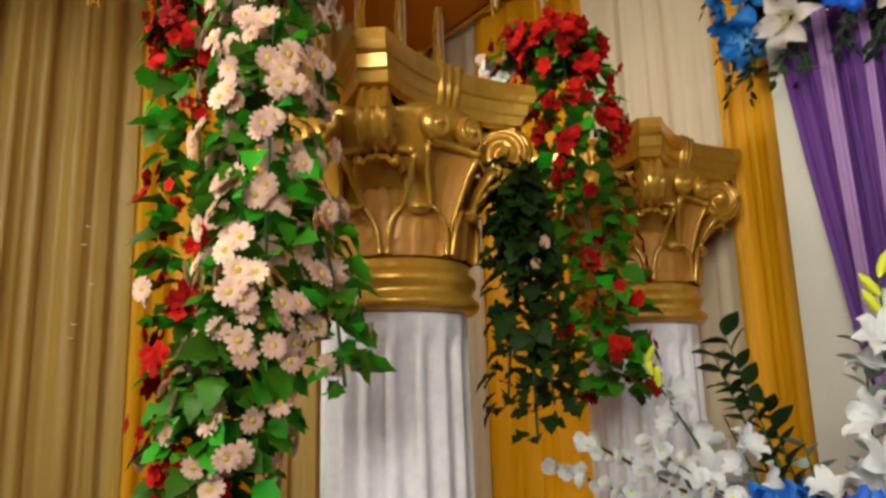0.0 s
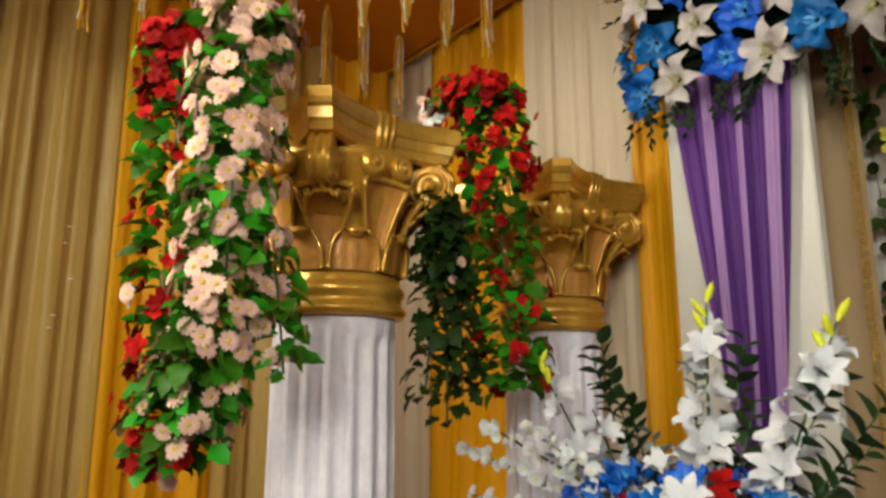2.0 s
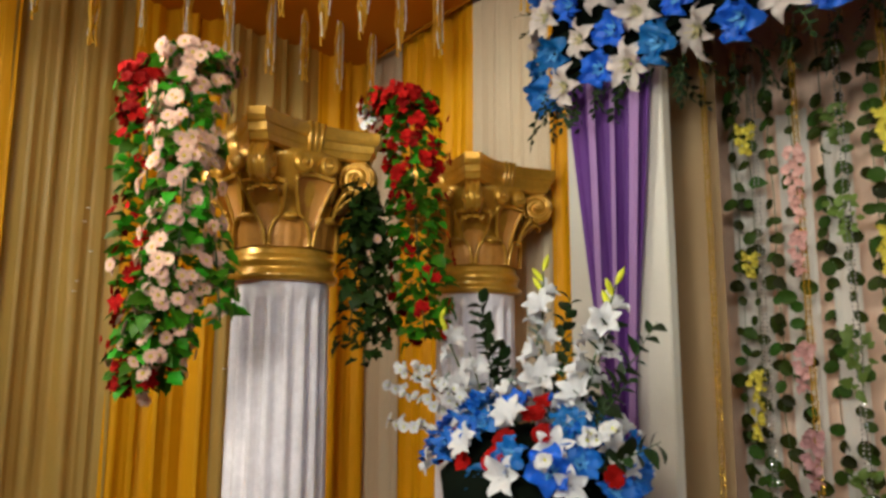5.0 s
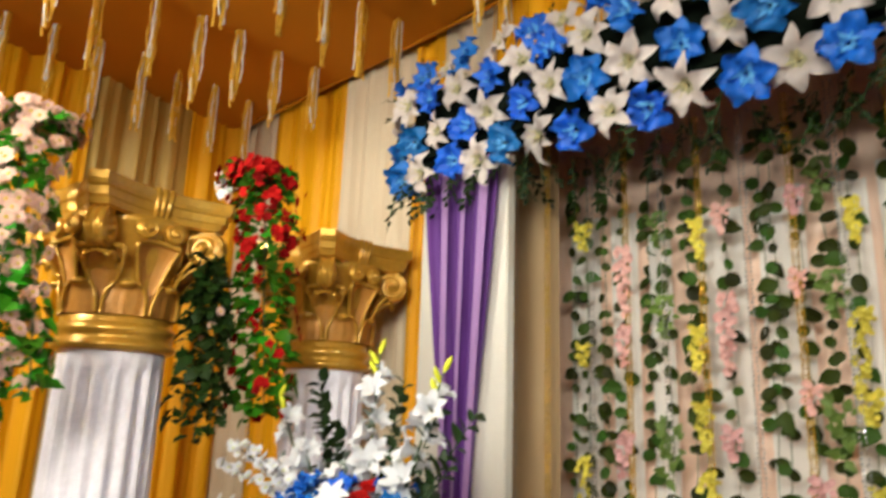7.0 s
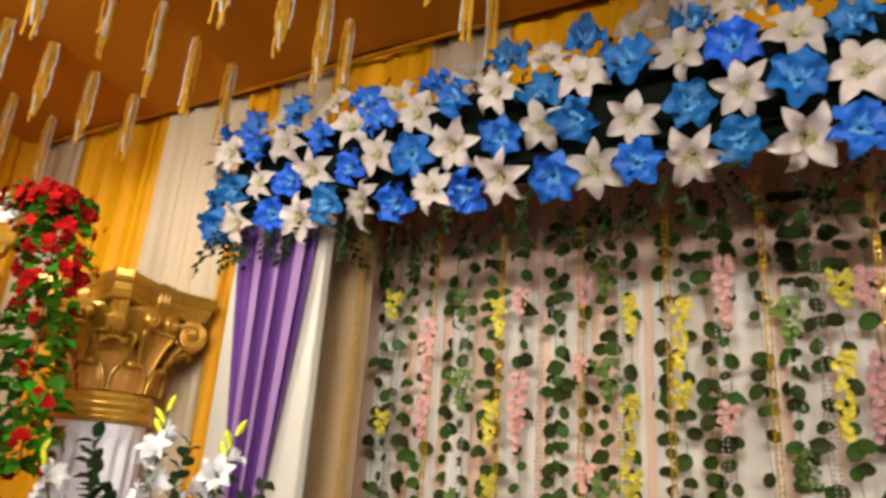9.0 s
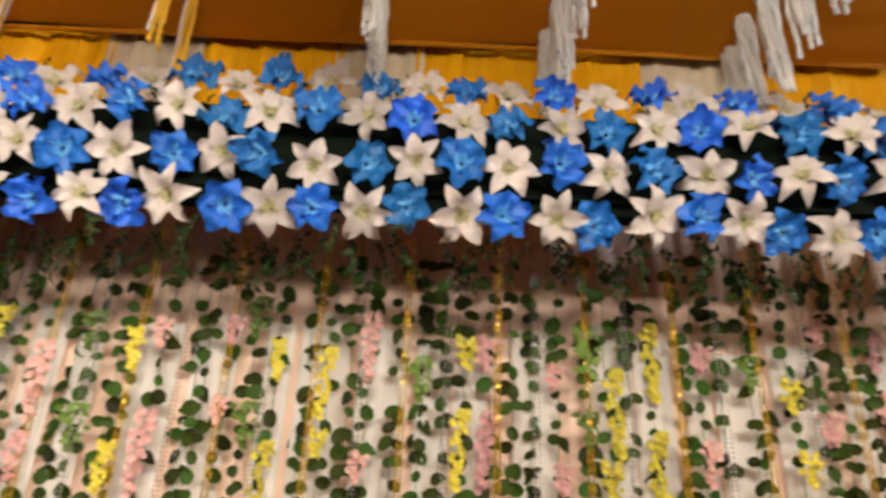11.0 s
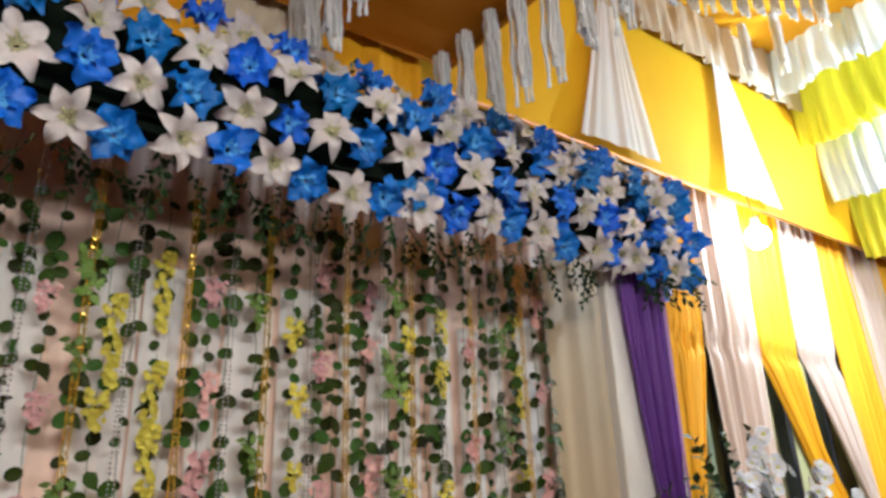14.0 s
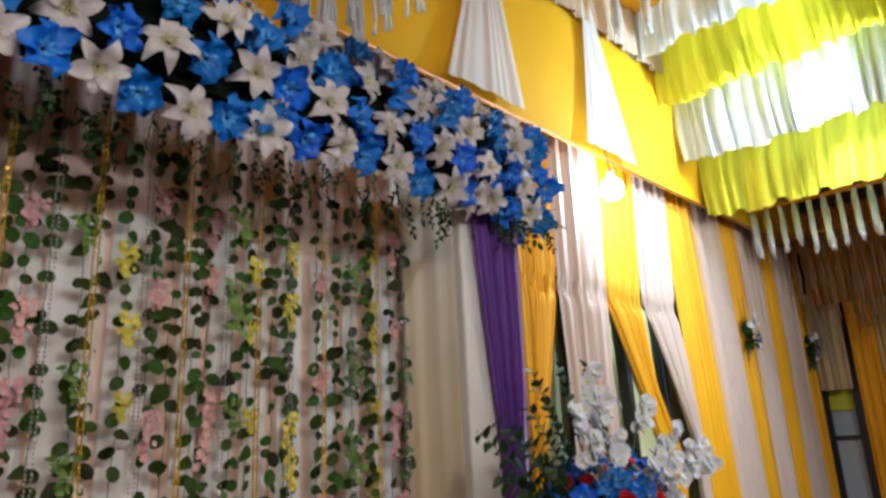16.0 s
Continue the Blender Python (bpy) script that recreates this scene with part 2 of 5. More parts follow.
class Soup:
    """Collects faces of one mesh."""

    def __init__(self):
        self.v, self.f, self.s = [], [], []

    def grid(self, nu, nv, fn, slot=0, wrap=False):
        base = len(self.v)
        for i in range(nu + 1):
            for j in range(nv if wrap else nv + 1):
                self.v.append(fn(i / nu, j / nv))
        w = nv if wrap else nv + 1
        for i in range(nu):
            for j in range(nv):
                k = (j + 1) % w
                self.f.append((base + i * w + j, base + i * w + k, base + (i + 1) * w + k, base + (i + 1) * w + j))
                self.s.append(slot)
        return self

    def box(self, x0, x1, y0, y1, z0, z1, slot=0, bevel=0.0):
        bm = bmesh.new()
        bmesh.ops.create_cube(bm, size=1.0, matrix=Matrix.Translation(((x0 + x1) / 2, (y0 + y1) / 2, (z0 + z1) / 2)) @ Matrix.Diagonal((x1 - x0, y1 - y0, z1 - z0, 1)))
        if bevel:
            bmesh.ops.bevel(bm, geom=bm.edges[:], offset=bevel, segments=2, affect="EDGES")
        base = len(self.v)
        bm.verts.index_update()
        self.v += [tuple(v.co) for v in bm.verts]
        for f in bm.faces:
            self.f.append(tuple(base + v.index for v in f.verts))
            self.s.append(slot)
        bm.free()
        return self

    def tube(self, pts, r, slot=0, n=6):
        """A round rod along points; r: one radius or one for each point."""
        pts = [Vector(p) for p in pts]
        rs = r if isinstance(r, (list, tuple)) else [r] * len(pts)
        base = len(self.v)
        for i, p in enumerate(pts):
            d = (pts[min(i + 1, len(pts) - 1)] - pts[max(i - 1, 0)]).normalized()
            a = d.orthogonal().normalized()
            b = d.cross(a)
            for j in range(n):
                t = 2 * math.pi * j / n
                self.v.append(tuple(p + (a * math.cos(t) + b * math.sin(t)) * rs[i]))
        for i in range(len(pts) - 1):
            for j in range(n):
                k = (j + 1) % n
                self.f.append((base + i * n + j, base + i * n + k, base + (i + 1) * n + k, base + (i + 1) * n + j))
                self.s.append(slot)
        self.f.append(tuple(base + j for j in range(n)))
        self.f.append(tuple(base + (len(pts) - 1) * n + j for j in range(n)))
        self.s += [slot, slot]
        return self

    def lathe(self, prof, n=48, slot=0, cx=0.0, cy=0.0):
        return self.grid(len(prof) - 1, n, lambda u, v: (cx + prof[round(u * (len(prof) - 1))][0] * math.cos(2 * math.pi * v), cy + prof[round(u * (len(prof) - 1))][0] * math.sin(2 * math.pi * v), prof[round(u * (len(prof) - 1))][1]), slot, wrap=True)

    def mesh(self, name, *mats, smooth=True):
        return mesh_of(name, self.v, self.f, mats, self.s, smooth)


def thing(name, label, category, group="", kind="", at=(0, 0, 0), mesh=None):
    ob = new(name, mesh)
    ob.location = at
    return tagged(ob, label, category, group, kind)


def part(name, mesh, parent, m=None, label=""):
    ob = new(name, mesh)
    ob.parent = parent
    if m is not None:
        ob.matrix_basis = m
    return tagged(ob, label)


def facing(p, way, spin=0.0, size=1.0):
    """A pose at p whose z axis points along way."""
    q = Vector(way).to_track_quat("Z", "Y").to_matrix().to_4x4()
    return Matrix.Translation(p) @ q @ Matrix.Rotation(spin, 4, "Z") @ Matrix.Scale(size, 4)


def rnd(a, b):
    return random.uniform(a, b)


# ---- the setting ----
CEIL, HIGH, BACK, LEFT, NORTH = 3.58, 4.85, 2.52, -2.9, 2.14


def slab(name, label, category, x0, x1, y0, y1, z0, z1, mat):
    return thing(name, label, category, kind="structure", mesh=Soup().box(x0, x1, y0, y1, z0, z1).mesh(name, mat, smooth=False))


slab("floor", "maroon carpet laid over the hall floor", "floor", -3.1, 12.2, -4.2, 2.8, -0.1, 0.0, "carpet")
slab("wall_north", "plain brown wall behind the stage drapes", "wall", -3.1, 5.0, BACK + 0.08, BACK + 0.28, 0, 5.0, "plain")
slab("wall_west", "plain brown wall behind the drapes", "wall", -3.2, LEFT - 0.1, -4.2, BACK + 0.08, 0, 5.0, "plain")
slab("wall_south", "plain brown wall of the hall", "wall", -3.1, 12.2, -4.4, -4.2, 0, 5.0, "plain")
slab("wall_east", "plain brown end wall of the hall", "wall", 12.0, 12.2, -4.2, 2.8, 0, 5.0, "plain")


def ceiling_sheet():
    """Stretched cloth ceiling with shallow sags and a seam roll along its edges."""
    s = Soup()
    s.grid(60, 40, lambda u, v: (LEFT + (2.80 - LEFT) * u, -4.2 + 6.27 * v, CEIL + 0.05 - 0.05 * (2 * v - 1) ** 8 + 0.03 * math.sin(u * 19) * math.sin(v * 15)))
    s.box(LEFT, 2.80, -4.2, 2.07, CEIL + 0.14, CEIL + 0.17)
    s.tube([(LEFT, 2.07, CEIL), (-1.0, 2.07, CEIL - 0.01), (1.0, 2.07, CEIL), (2.80, 2.07, CEIL - 0.01)], 0.011)
    s.tube([(2.80, 2.07, CEIL), (2.80, 0, CEIL), (2.80, -4.2, CEIL)], 0.011)
    s.grid(2, 40, lambda u, v: (2.81, -4.2 + 6.27 * v, CEIL + (HIGH - CEIL) * u))
    return thing("ceiling", "burnt orange cloth stretched flat as a ceiling", "ceiling", kind="structure", mesh=s.mesh("ceiling", "orange"))


ceiling_sheet()
slab("ceiling_high", "yellow cloth ceiling over the hall", "ceiling", 2.80, 12.2, -4.2, 2.8, HIGH, HIGH + 0.1, "yellow")


# ---- drapes ----
def drape(p0, p1, z0, z1, mat, label, folds=8, depth=0.035, squeeze=None, name="curtain", group="stage drapes", seed=0, res=7, hem=0.0, tie=0.0):
    """A pleated cloth panel from p0 to p1 (x, y), hanging from z1 to z0, with folds pushed out to its front (left of p0 to p1 turned).
    squeeze: rows (height share from the top, left share, right share) that gather the cloth. tie: height of a stitched gather."""
    rg = random.Random(seed * 7 + int(1000 * abs(p0[0] + 3 * p0[1] + z1)))
    a, b = Vector((*p0, 0)), Vector((*p1, 0))
    d = b - a
    n = Vector((d.y, -d.x, 0)).normalized()
    ph = [rg.uniform(0, 6.28) for _ in range(4)]
    wob = [rg.uniform(-0.5, 0.5) for _ in range(folds + 2)]
    rows = squeeze or [(0, 0, 1), (1, 0, 1)]

    def shares(v):
        for (v0, l0, r0), (v1, l1, r1) in zip(rows, rows[1:]):
            if v <= v1:
                k = (v - v0) / max(v1 - v0, 1e-6)
                return l0 + (l1 - l0) * k, r0 + (r1 - r0) * k
        return rows[-1][1:]

    def fn(v, u):
        l, r = shares(v)
        k = u * folds
        i = int(k)
        w = wob[i] * (1 - (k - i)) + wob[i + 1] * (k - i)
        th = 2 * math.pi * (k + 0.35 * w + 0.06 * math.sin(3 * v + ph[0]))
        off = depth * (0.55 * (1 - abs(math.sin(th / 2 + ph[1])) ** 0.7) + 0.3 * math.sin(th * 0.5 + ph[2] + v) + 0.12 * math.sin(2.3 * th + ph[3] + 4 * v))
        off *= 0.65 + 0.35 * (r - l) ** -0.4 if r > l else 1
        if tie:
            near = math.exp(-((z1 + (z0 - z1) * v - tie) / 0.045) ** 2)
            off = off * (1 - 0.5 * near) + 0.022 * near * math.sin(th * 1.7 + ph[1]) - 0.012 * near
        p = a + d * (l + (r - l) * u) + n * (off + 0.3 * depth)
        z = z1 + (z0 - z1) * v + hem * math.sin(th)
        return (p.x, p.y, z)

    s = Soup().grid(90 if tie else 26, folds * res, fn)
    return thing(name, label, "curtain", group, mesh=s.mesh(name, mat))


WORDS = {"yellow": "marigold yellow satin curtain hanging in tight pleats", "beige": "beige satin curtain hanging in tight pleats", "cream": "cream satin curtain hanging in tight pleats"}
# west wall, from the hall towards the corner
west = [(-2.6, "yellow"), (-1.6, "beige"), (-0.62, "yellow"), (0.16, "beige"), (0.67, "yellow"), (1.18, "beige"), (1.76, "yellow"), (NORTH, "")]
for i, ((y0, mat), (y1, _)) in enumerate(zip(west, west[1:])):
    drape((LEFT, y0 - 0.015), (LEFT, y1 + 0.015), 0.02, CEIL + 0.06, mat, WORDS[mat], folds=max(4, int((y1 - y0) / 0.095)), depth=0.08, seed=i)
# pins that hold the pleats of the west drapes, their glint painted near white
PIN = Soup().grid(6, 8, lambda u, v: (0.004 * math.sin(math.pi * u) * math.cos(6.2832 * v), -0.011 * math.cos(math.pi * u), 0.003 * math.sin(math.pi * u) * math.sin(6.2832 * v)), wrap=True).mesh("curtain_pin", "pin")
for y, z in ((0.525, 2.455), (0.515, 2.385), (0.55, 2.24), (0.50, 2.09), (0.49, 2.04), (1.24, 1.66)):
    thing("curtain_pin", "tiny steel pin in a curtain pleat, its glint painted near white", "pin", "curtain pins", at=(LEFT + 0.078, y, z), mesh=PIN)
# north wall behind columns, pillars and flower beam
north = [(-2.9, "cream"), (-2.46, "yellow"), (-1.74, "cream"), (-1.19, "yellow"), (-1.0, "cream"), (-0.72, "")]
for i, ((x0, mat), (x1, _)) in enumerate(zip(north, north[1:])):
    drape((x0 - 0.015, NORTH), (x1 + 0.015, NORTH), 0.02, CEIL + 0.05, mat, WORDS[mat], folds=max(3, int((x1 - x0) / 0.09)), depth=0.04, seed=i + 20)
# short drapes between the flower beam and the ceiling
upper = [(-0.72, "yellow"), (-0.2, "cream"), (0.13, "yellow"), (0.65, "cream"), (0.95, "yellow"), (1.75, "cream"), (2.2, "yellow"), (2.66, "")]
for i, ((x0, mat), (x1, _)) in enumerate(zip(upper, upper[1:])):
    drape((x0 - 0.015, NORTH), (x1 + 0.015, NORTH), 3.0, CEIL + 0.05, mat, {"yellow": "short marigold yellow drape behind the flower beam", "cream": "short cream drape behind the flower beam"}[mat], folds=max(3, int((x1 - x0) / 0.08)), depth=0.03, seed=i + 30, group="short drapes")
# tan side panels, then white and peach cloth strips behind the strands
for i, (x0, x1, ty) in enumerate(((-0.92, -0.465, 2.23), (3.55, 4.03, 2.38))):
    drape((x0, ty), (x1, ty), 0.02, 2.98, "tan", "plain tan cloth panel beside the strand backdrop", folds=3, depth=0.012, seed=40 + i)
drape((-0.85, 2.47), (3.75, 2.47), 0.02, 3.45, "peach", "peach cloth backdrop in soft pleats behind the strands", folds=44, depth=0.022, seed=49, name="backdrop_curtain")
rw = random.Random(17)
x0, i = -0.53, 0
while x0 < 3.5:
    x1 = min(3.56, x0 + rw.uniform(0.08, 0.19))
    y = 2.42 + 0.008 * (i % 2)
    drape((x0, y), (x1, y), 0.02, 2.60 + rw.uniform(-0.08, 0.06), "sheer", "narrow strip of sheer white net pinned on the peach backdrop", folds=2, depth=0.02, seed=50 + i, group="backdrop strips", name="net_strip")
    x0, i = x1 + rw.choice((0.01, 0.03, 0.05, 0.09)), i + 1


# ---- purple pillars ----
def pillar(cx, strips, board=(-0.235, 0.218), top=(-0.19, 0.205), waist=(-0.035, 0.085)):
    ob = thing("draped_pillar", "ivory board pillar wrapped with gathered purple net", "pillar", "stage pillars", at=(cx, 1.98, 0))
    part("board", Soup().box(*board, -0.03, 0.015, 0, 2.80, bevel=0.004).mesh("board", "board", smooth=False), ob)
    part("base", Soup().box(-0.28, 0.28, -0.07, 0.2, 0, 0.12, bevel=0.01).mesh("base", "board", smooth=False), ob)
    rg = random.Random(3)

    def fn(v, u):
        k = min(1, v / 0.42) ** 1.2
        wl, wr = top[0] + (waist[0] - top[0]) * k, top[1] + (waist[1] - top[1]) * k
        if v > 0.42:
            k = (v - 0.42) / 0.58
            wl, wr = wl - 0.08 * k, wr + 0.08 * k
        th = u * 11 * 2 * math.pi
        return (wl + (wr - wl) * u, -0.055 - 0.008 * math.sin(th + 2 * v) - 0.012 * math.sin(0.37 * th + 1) - 0.005 * math.sin(2.3 * th + 5 * v), 2.79 - 2.75 * v)
    part("net_drape", Soup().grid(30, 80, fn).mesh("net_drape", "purple"), ob, label="gathered purple net cloth")

    for c0, c1, w0 in strips:
        def fn2(v, u, c0=c0, c1=c1, w0=w0):
            k = min(1, v / 0.95)
            return (c0 + (c1 - c0) * k + (u - 0.5) * 2 * w0 * (1 - 0.55 * k), -0.084 - 0.006 * math.sin(u * 9), 2.79 - 1.79 * v)
        part("net_fold", Soup().grid(16, 6, fn2).mesh("net_fold", "lavender"), ob, label="pale single layer of violet net")
    return ob


pillar(-0.715, ((-0.06, -0.02, 0.020), (0.045, 0.02, 0.012), (0.15, 0.065, 0.024)))
pillar(3.77, ((0.05, 0.02, 0.012),), (-0.275, 0.105), (-0.235, 0.085), (-0.11, 0.025))


# ---- golden columns ----
def scroll(s, c, ax, ay, normal, r0, thick, turns):
    """A round volute with a raised spiral on both its faces and a knob in the middle."""
    for sg in (-1, 1):
        def fn(u, v, sg=sg):
            t = 2 * math.pi * v
            ph = (u * turns - v) % 1
            h = thick * (0.62 + 0.38 * math.sin(math.pi * ph) ** 0.7) + 0.010 * max(0, 1 - (u / 0.26) ** 2)
            h *= (1 - u ** 9) ** 0.5
            return tuple(c + ax * (r0 * u * math.cos(t)) + ay * (r0 * u * math.sin(t)) + normal * (sg * h))
        s.grid(20, 32, fn, wrap=True)


def low_leaf(s, ang):
    ca, sa = math.cos(ang), math.sin(ang)

    def fn(u, v):
        k = 2 * v - 1
        wid = (0.056 + 0.010 * math.sin(u * 3.1)) * max(0.05, 1 - u ** 3.2) ** 0.5 * (1 + 0.06 * math.sin(u * 24))
        out = 0.163 + 0.010 * u + 0.016 * (1 - k * k) + 0.010 * abs(k) ** 8 + 0.002 * math.cos(k * 11) + 0.034 * max(0, (u - 0.62) / 0.38) ** 2
        zz = 2.104 + 0.112 * u - 0.020 * max(0, (u - 0.8) / 0.2) ** 2
        return (ca * out - sa * k * wid, sa * out + ca * k * wid, zz)
    s.grid(14, 12, fn, 1)
    # curled knob at the tip and beaded rim
    s.grid(6, 8, lambda u, v: (ca * (0.196 + 0.018 * math.sin(math.pi * u) * math.cos(6.2832 * v)) - sa * 0.026 * math.cos(math.pi * u), sa * (0.196 + 0.018 * math.sin(math.pi * u) * math.cos(6.2832 * v)) + ca * 0.026 * math.cos(math.pi * u), 2.200 + 0.015 * math.sin(math.pi * u) * math.sin(6.2832 * v)), wrap=True)
    for sg in (-1, 1):
        pts, rs2 = [], []
        for i in range(13):
            q = i / 12
            w = sg * (0.060 * max(0.0, 1 - (q * 0.93) ** 3) ** 0.5 + 0.004)
            out = 0.176 + 0.014 * q
            pts.append((ca * out - sa * w, sa * out + ca * w, 2.106 + 0.100 * q))
            rs2.append(0.0055 + 0.0025 * (i % 2))
        s.tube(pts, rs2, 0, 6)


def fan_leaf(s, ang, lean):
    ca, sa = math.cos(ang), math.sin(ang)

    top = 0.185 if lean else 0.215

    def spot(u, k, lift=0.0):
        wid = 0.014 + 0.060 * u ** 1.15
        out = 0.160 + (0.024 + lean) * u * u + 0.016 * u * k * k - 0.006 * (1 - k * k) + 0.0009 * math.cos(k * 14) * u + lift + 0.010 * max(0, u - 0.8) / 0.2
        zz = 2.118 + top * u + 0.014 * u * math.cos(k * 1.57)
        return (ca * out - sa * k * wid, sa * out + ca * k * wid, zz)
    s.grid(14, 14, lambda u, v: spot(u, 2 * v - 1), 1)
    # thin bright rims that spread like a V, and a rolled lip with lobes along the top
    for sg in (-1, 1):
        s.tube([spot(0.12 + 0.88 * i / 10, sg, 0.002) for i in range(11)], [0.004 + 0.003 * i / 10 + 0.002 * (i % 2) for i in range(11)], 0, 6)
    s.tube([spot(1.0, -1 + i / 8, 0.007) for i in range(17)], [0.0075 + 0.003 * (i % 2) for i in range(17)], 0, 8)


def column(cx, cy):
    ob = thing("corinthian_column", "white fluted column with a gold Corinthian capital", "column", "columns beside the stage", at=(cx, cy, 0))
    # shaft with rounded flutes that stop short of the top
    nfl = 18
    zs = [0.30, 0.34, 0.40] + [0.40 + 1.48 * i / 14 for i in range(1, 15)] + [1.90, 1.915, 1.93, 1.945, 2.01]
    s = Soup()

    def fn(u, v):
        z = zs[round(u * (len(zs) - 1))]
        taper = 0.176 - 0.012 * (z - 0.3) / 1.7
        f = (v * nfl) % 1
        dep = 0.023 * max(0, 1 - ((f - 0.5) / 0.36) ** 2) ** 0.5 if abs(f - 0.5) < 0.36 else 0
        end = min(1, max(0, (1.945 - z) / 0.045)) ** 0.5 * min(1, max(0, (z - 0.34) / 0.05))
        r = taper - dep * end
        t = 2 * math.pi * v
        return (r * math.cos(t), r * math.sin(t), z)
    s.grid(len(zs) - 1, nfl * 8, fn, wrap=True)
    part("shaft", s.mesh("shaft", "shaft"), ob, label="glossy white fluted shaft")
    part("base", Soup().lathe([(0.0, 0.10), (0.22, 0.10), (0.225, 0.13), (0.22, 0.17), (0.19, 0.185), (0.18, 0.205), (0.20, 0.23), (0.20, 0.26), (0.17, 0.28), (0.162, 0.32)]).mesh("base", "gold"), ob)
    part("plinth", Soup().box(-0.24, 0.24, -0.24, 0.24, 0.0, 0.10, bevel=0.008).mesh("plinth", "shaft", smooth=False), ob)
    # ring mouldings under the bell
    ring = [(0.152, 1.99), (0.182, 1.992), (0.193, 2.004), (0.193, 2.016), (0.180, 2.026), (0.177, 2.036), (0.180, 2.044), (0.187, 2.052), (0.187, 2.066), (0.177, 2.076), (0.171, 2.084), (0.174, 2.096), (0.165, 2.104), (0.158, 2.112)]
    part("ring_moulding", Soup().lathe(ring, 64).mesh("ring_moulding", "gold"), ob, label="gold ring mouldings with worn reddish edge")
    bell = [(0.154, 2.10), (0.155, 2.16), (0.161, 2.24), (0.173, 2.30), (0.190, 2.36), (0.209, 2.40), (0.216, 2.425), (0.203, 2.43)]
    cap = part("capital", Soup().lathe(bell, 48).mesh("capital", "gold"), ob, label="gold painted capital with acanthus leaves")
    for k in range(8):
        # low domed leaves with scalloped rims and a curled tip
        s = Soup()
        low_leaf(s, (k + 0.5) * math.pi / 4)
        part("acanthus_leaf", s.mesh("acanthus_leaf", "gold", "gold_worn_bounce"), cap)
        # tall hollow fans between them, larger under the corners
        s = Soup()
        fan_leaf(s, k * math.pi / 4, 0.026 if k % 2 else 0.0)
        part("fan_leaf", s.mesh("fan_leaf", "gold", "gold_worn_bounce"), cap)
    # abacus: four hollowed sides, cut corners, stepped profile
    def abacus_ring(k):
        pts = []
        hw, cut, hollow = 0.264 * k, 0.042, 0.055 * k
        for side in range(4):
            c, sn = math.cos(side * math.pi / 2), math.sin(side * math.pi / 2)
            for i in range(13):
                t = -1 + 2 * i / 12
                x = hw - hollow * (1 - t * t)
                y = t * (hw - cut)
                pts.append((c * x - sn * y, sn * x + c * y))
        return pts
    prof = [(0.80, 2.418), (0.90, 2.425), (0.92, 2.445), (0.94, 2.45), (0.955, 2.475), (0.985, 2.48), (1.0, 2.495), (1.0, 2.52), (0.97, 2.525), (0.0, 2.526)]
    rings = [abacus_ring(k) for k, _ in prof]
    s = Soup().grid(len(prof) - 1, 52, lambda u, v: (*rings[round(u * (len(prof) - 1))][round(v * 52) % 52], prof[round(u * (len(prof) - 1))][1]), wrap=True)
    part("abacus", s.mesh("abacus", "gold", smooth=False), ob, label="gold abacus slab with hollow sides")
    for k in range(4):
        # diagonal corner scrolls
        d = (k + 0.5) * math.pi / 2
        out = Vector((math.cos(d), math.sin(d), 0))
        side = Vector((-math.sin(d), math.cos(d), 0))
        up = Vector((0, 0, 1))
        s = Soup()
        scroll(s, out * 0.262 + up * 2.362, out, up, side, 0.064, 0.036, 1.8)
        for off in (-0.022, 0.0, 0.022):
            s.tube([out * (0.262 + 0.060 * math.cos(j * 0.2856)) + up * (2.362 + 0.060 * math.sin(j * 0.2856)) + side * off for j in range(23)], 0.0085, 0, 6)
        s.tube([out * 0.165 + up * 2.27, out * 0.175 + up * 2.32, out * 0.19 + up * 2.375, out * 0.225 + up * 2.412, out * 0.25 + up * 2.418], [0.010, 0.018, 0.026, 0.024, 0.016], 0, 8)
        # curled leaf tip that carries the scroll
        s.grid(8, 8, lambda u, v: tuple(out * (0.185 + 0.085 * u + 0.012 * math.sin(u * 3.1)) + side * ((2 * v - 1) * (0.052 - 0.018 * u)) + up * (2.248 + 0.050 * math.sin(u * 2.4) - 0.018 * (2 * v - 1) ** 2 + 0.004 * math.cos(v * 25))))
        for sg in (-1, 1):
            s.tube([out * (0.187 + 0.085 * i / 9 + 0.012 * math.sin(i / 9 * 3.1)) + side * (sg * (0.052 - 0.018 * i / 9)) + up * (2.234 + 0.050 * math.sin(i / 9 * 2.4)) for i in range(10)], [0.006 + 0.004 * (i % 2) for i in range(10)], 0, 6)
        part("corner_scroll", s.mesh("corner_scroll", "gold"), cap)
        # side bosses and inner scrolls
        d = k * math.pi / 2
        out = Vector((math.cos(d), math.sin(d), 0))
        side = Vector((-math.sin(d), math.cos(d), 0))
        s = Soup()
        for sg in (-1, 1):
            scroll(s, out * 0.208 + up * 2.382 + side * (0.050 * sg), side * (-sg), up, out * sg, 0.036, 0.018, 1.7)
        part("inner_scroll", s.mesh("inner_scroll", "gold"), cap)
        s = Soup()
        for j in range(-1, 2):
            s.tube([out * 0.192 + side * (0.018 * j) + up * 2.43, out * 0.202 + side * (0.022 * j) + up * 2.475, out * 0.206 + side * (0.026 * j) + up * 2.528], [0.008, 0.010, 0.011], 0, 6)
        part("abacus_boss", s.mesh("abacus_boss", "gold"), cap)
    return ob


COL = (-1.355, 0.935)
first_column = column(*COL)
first_column.rotation_euler.z = radians(6)
copy_thing(first_column, pose(COL[0], 1.80, 0, 0, 0, 5))


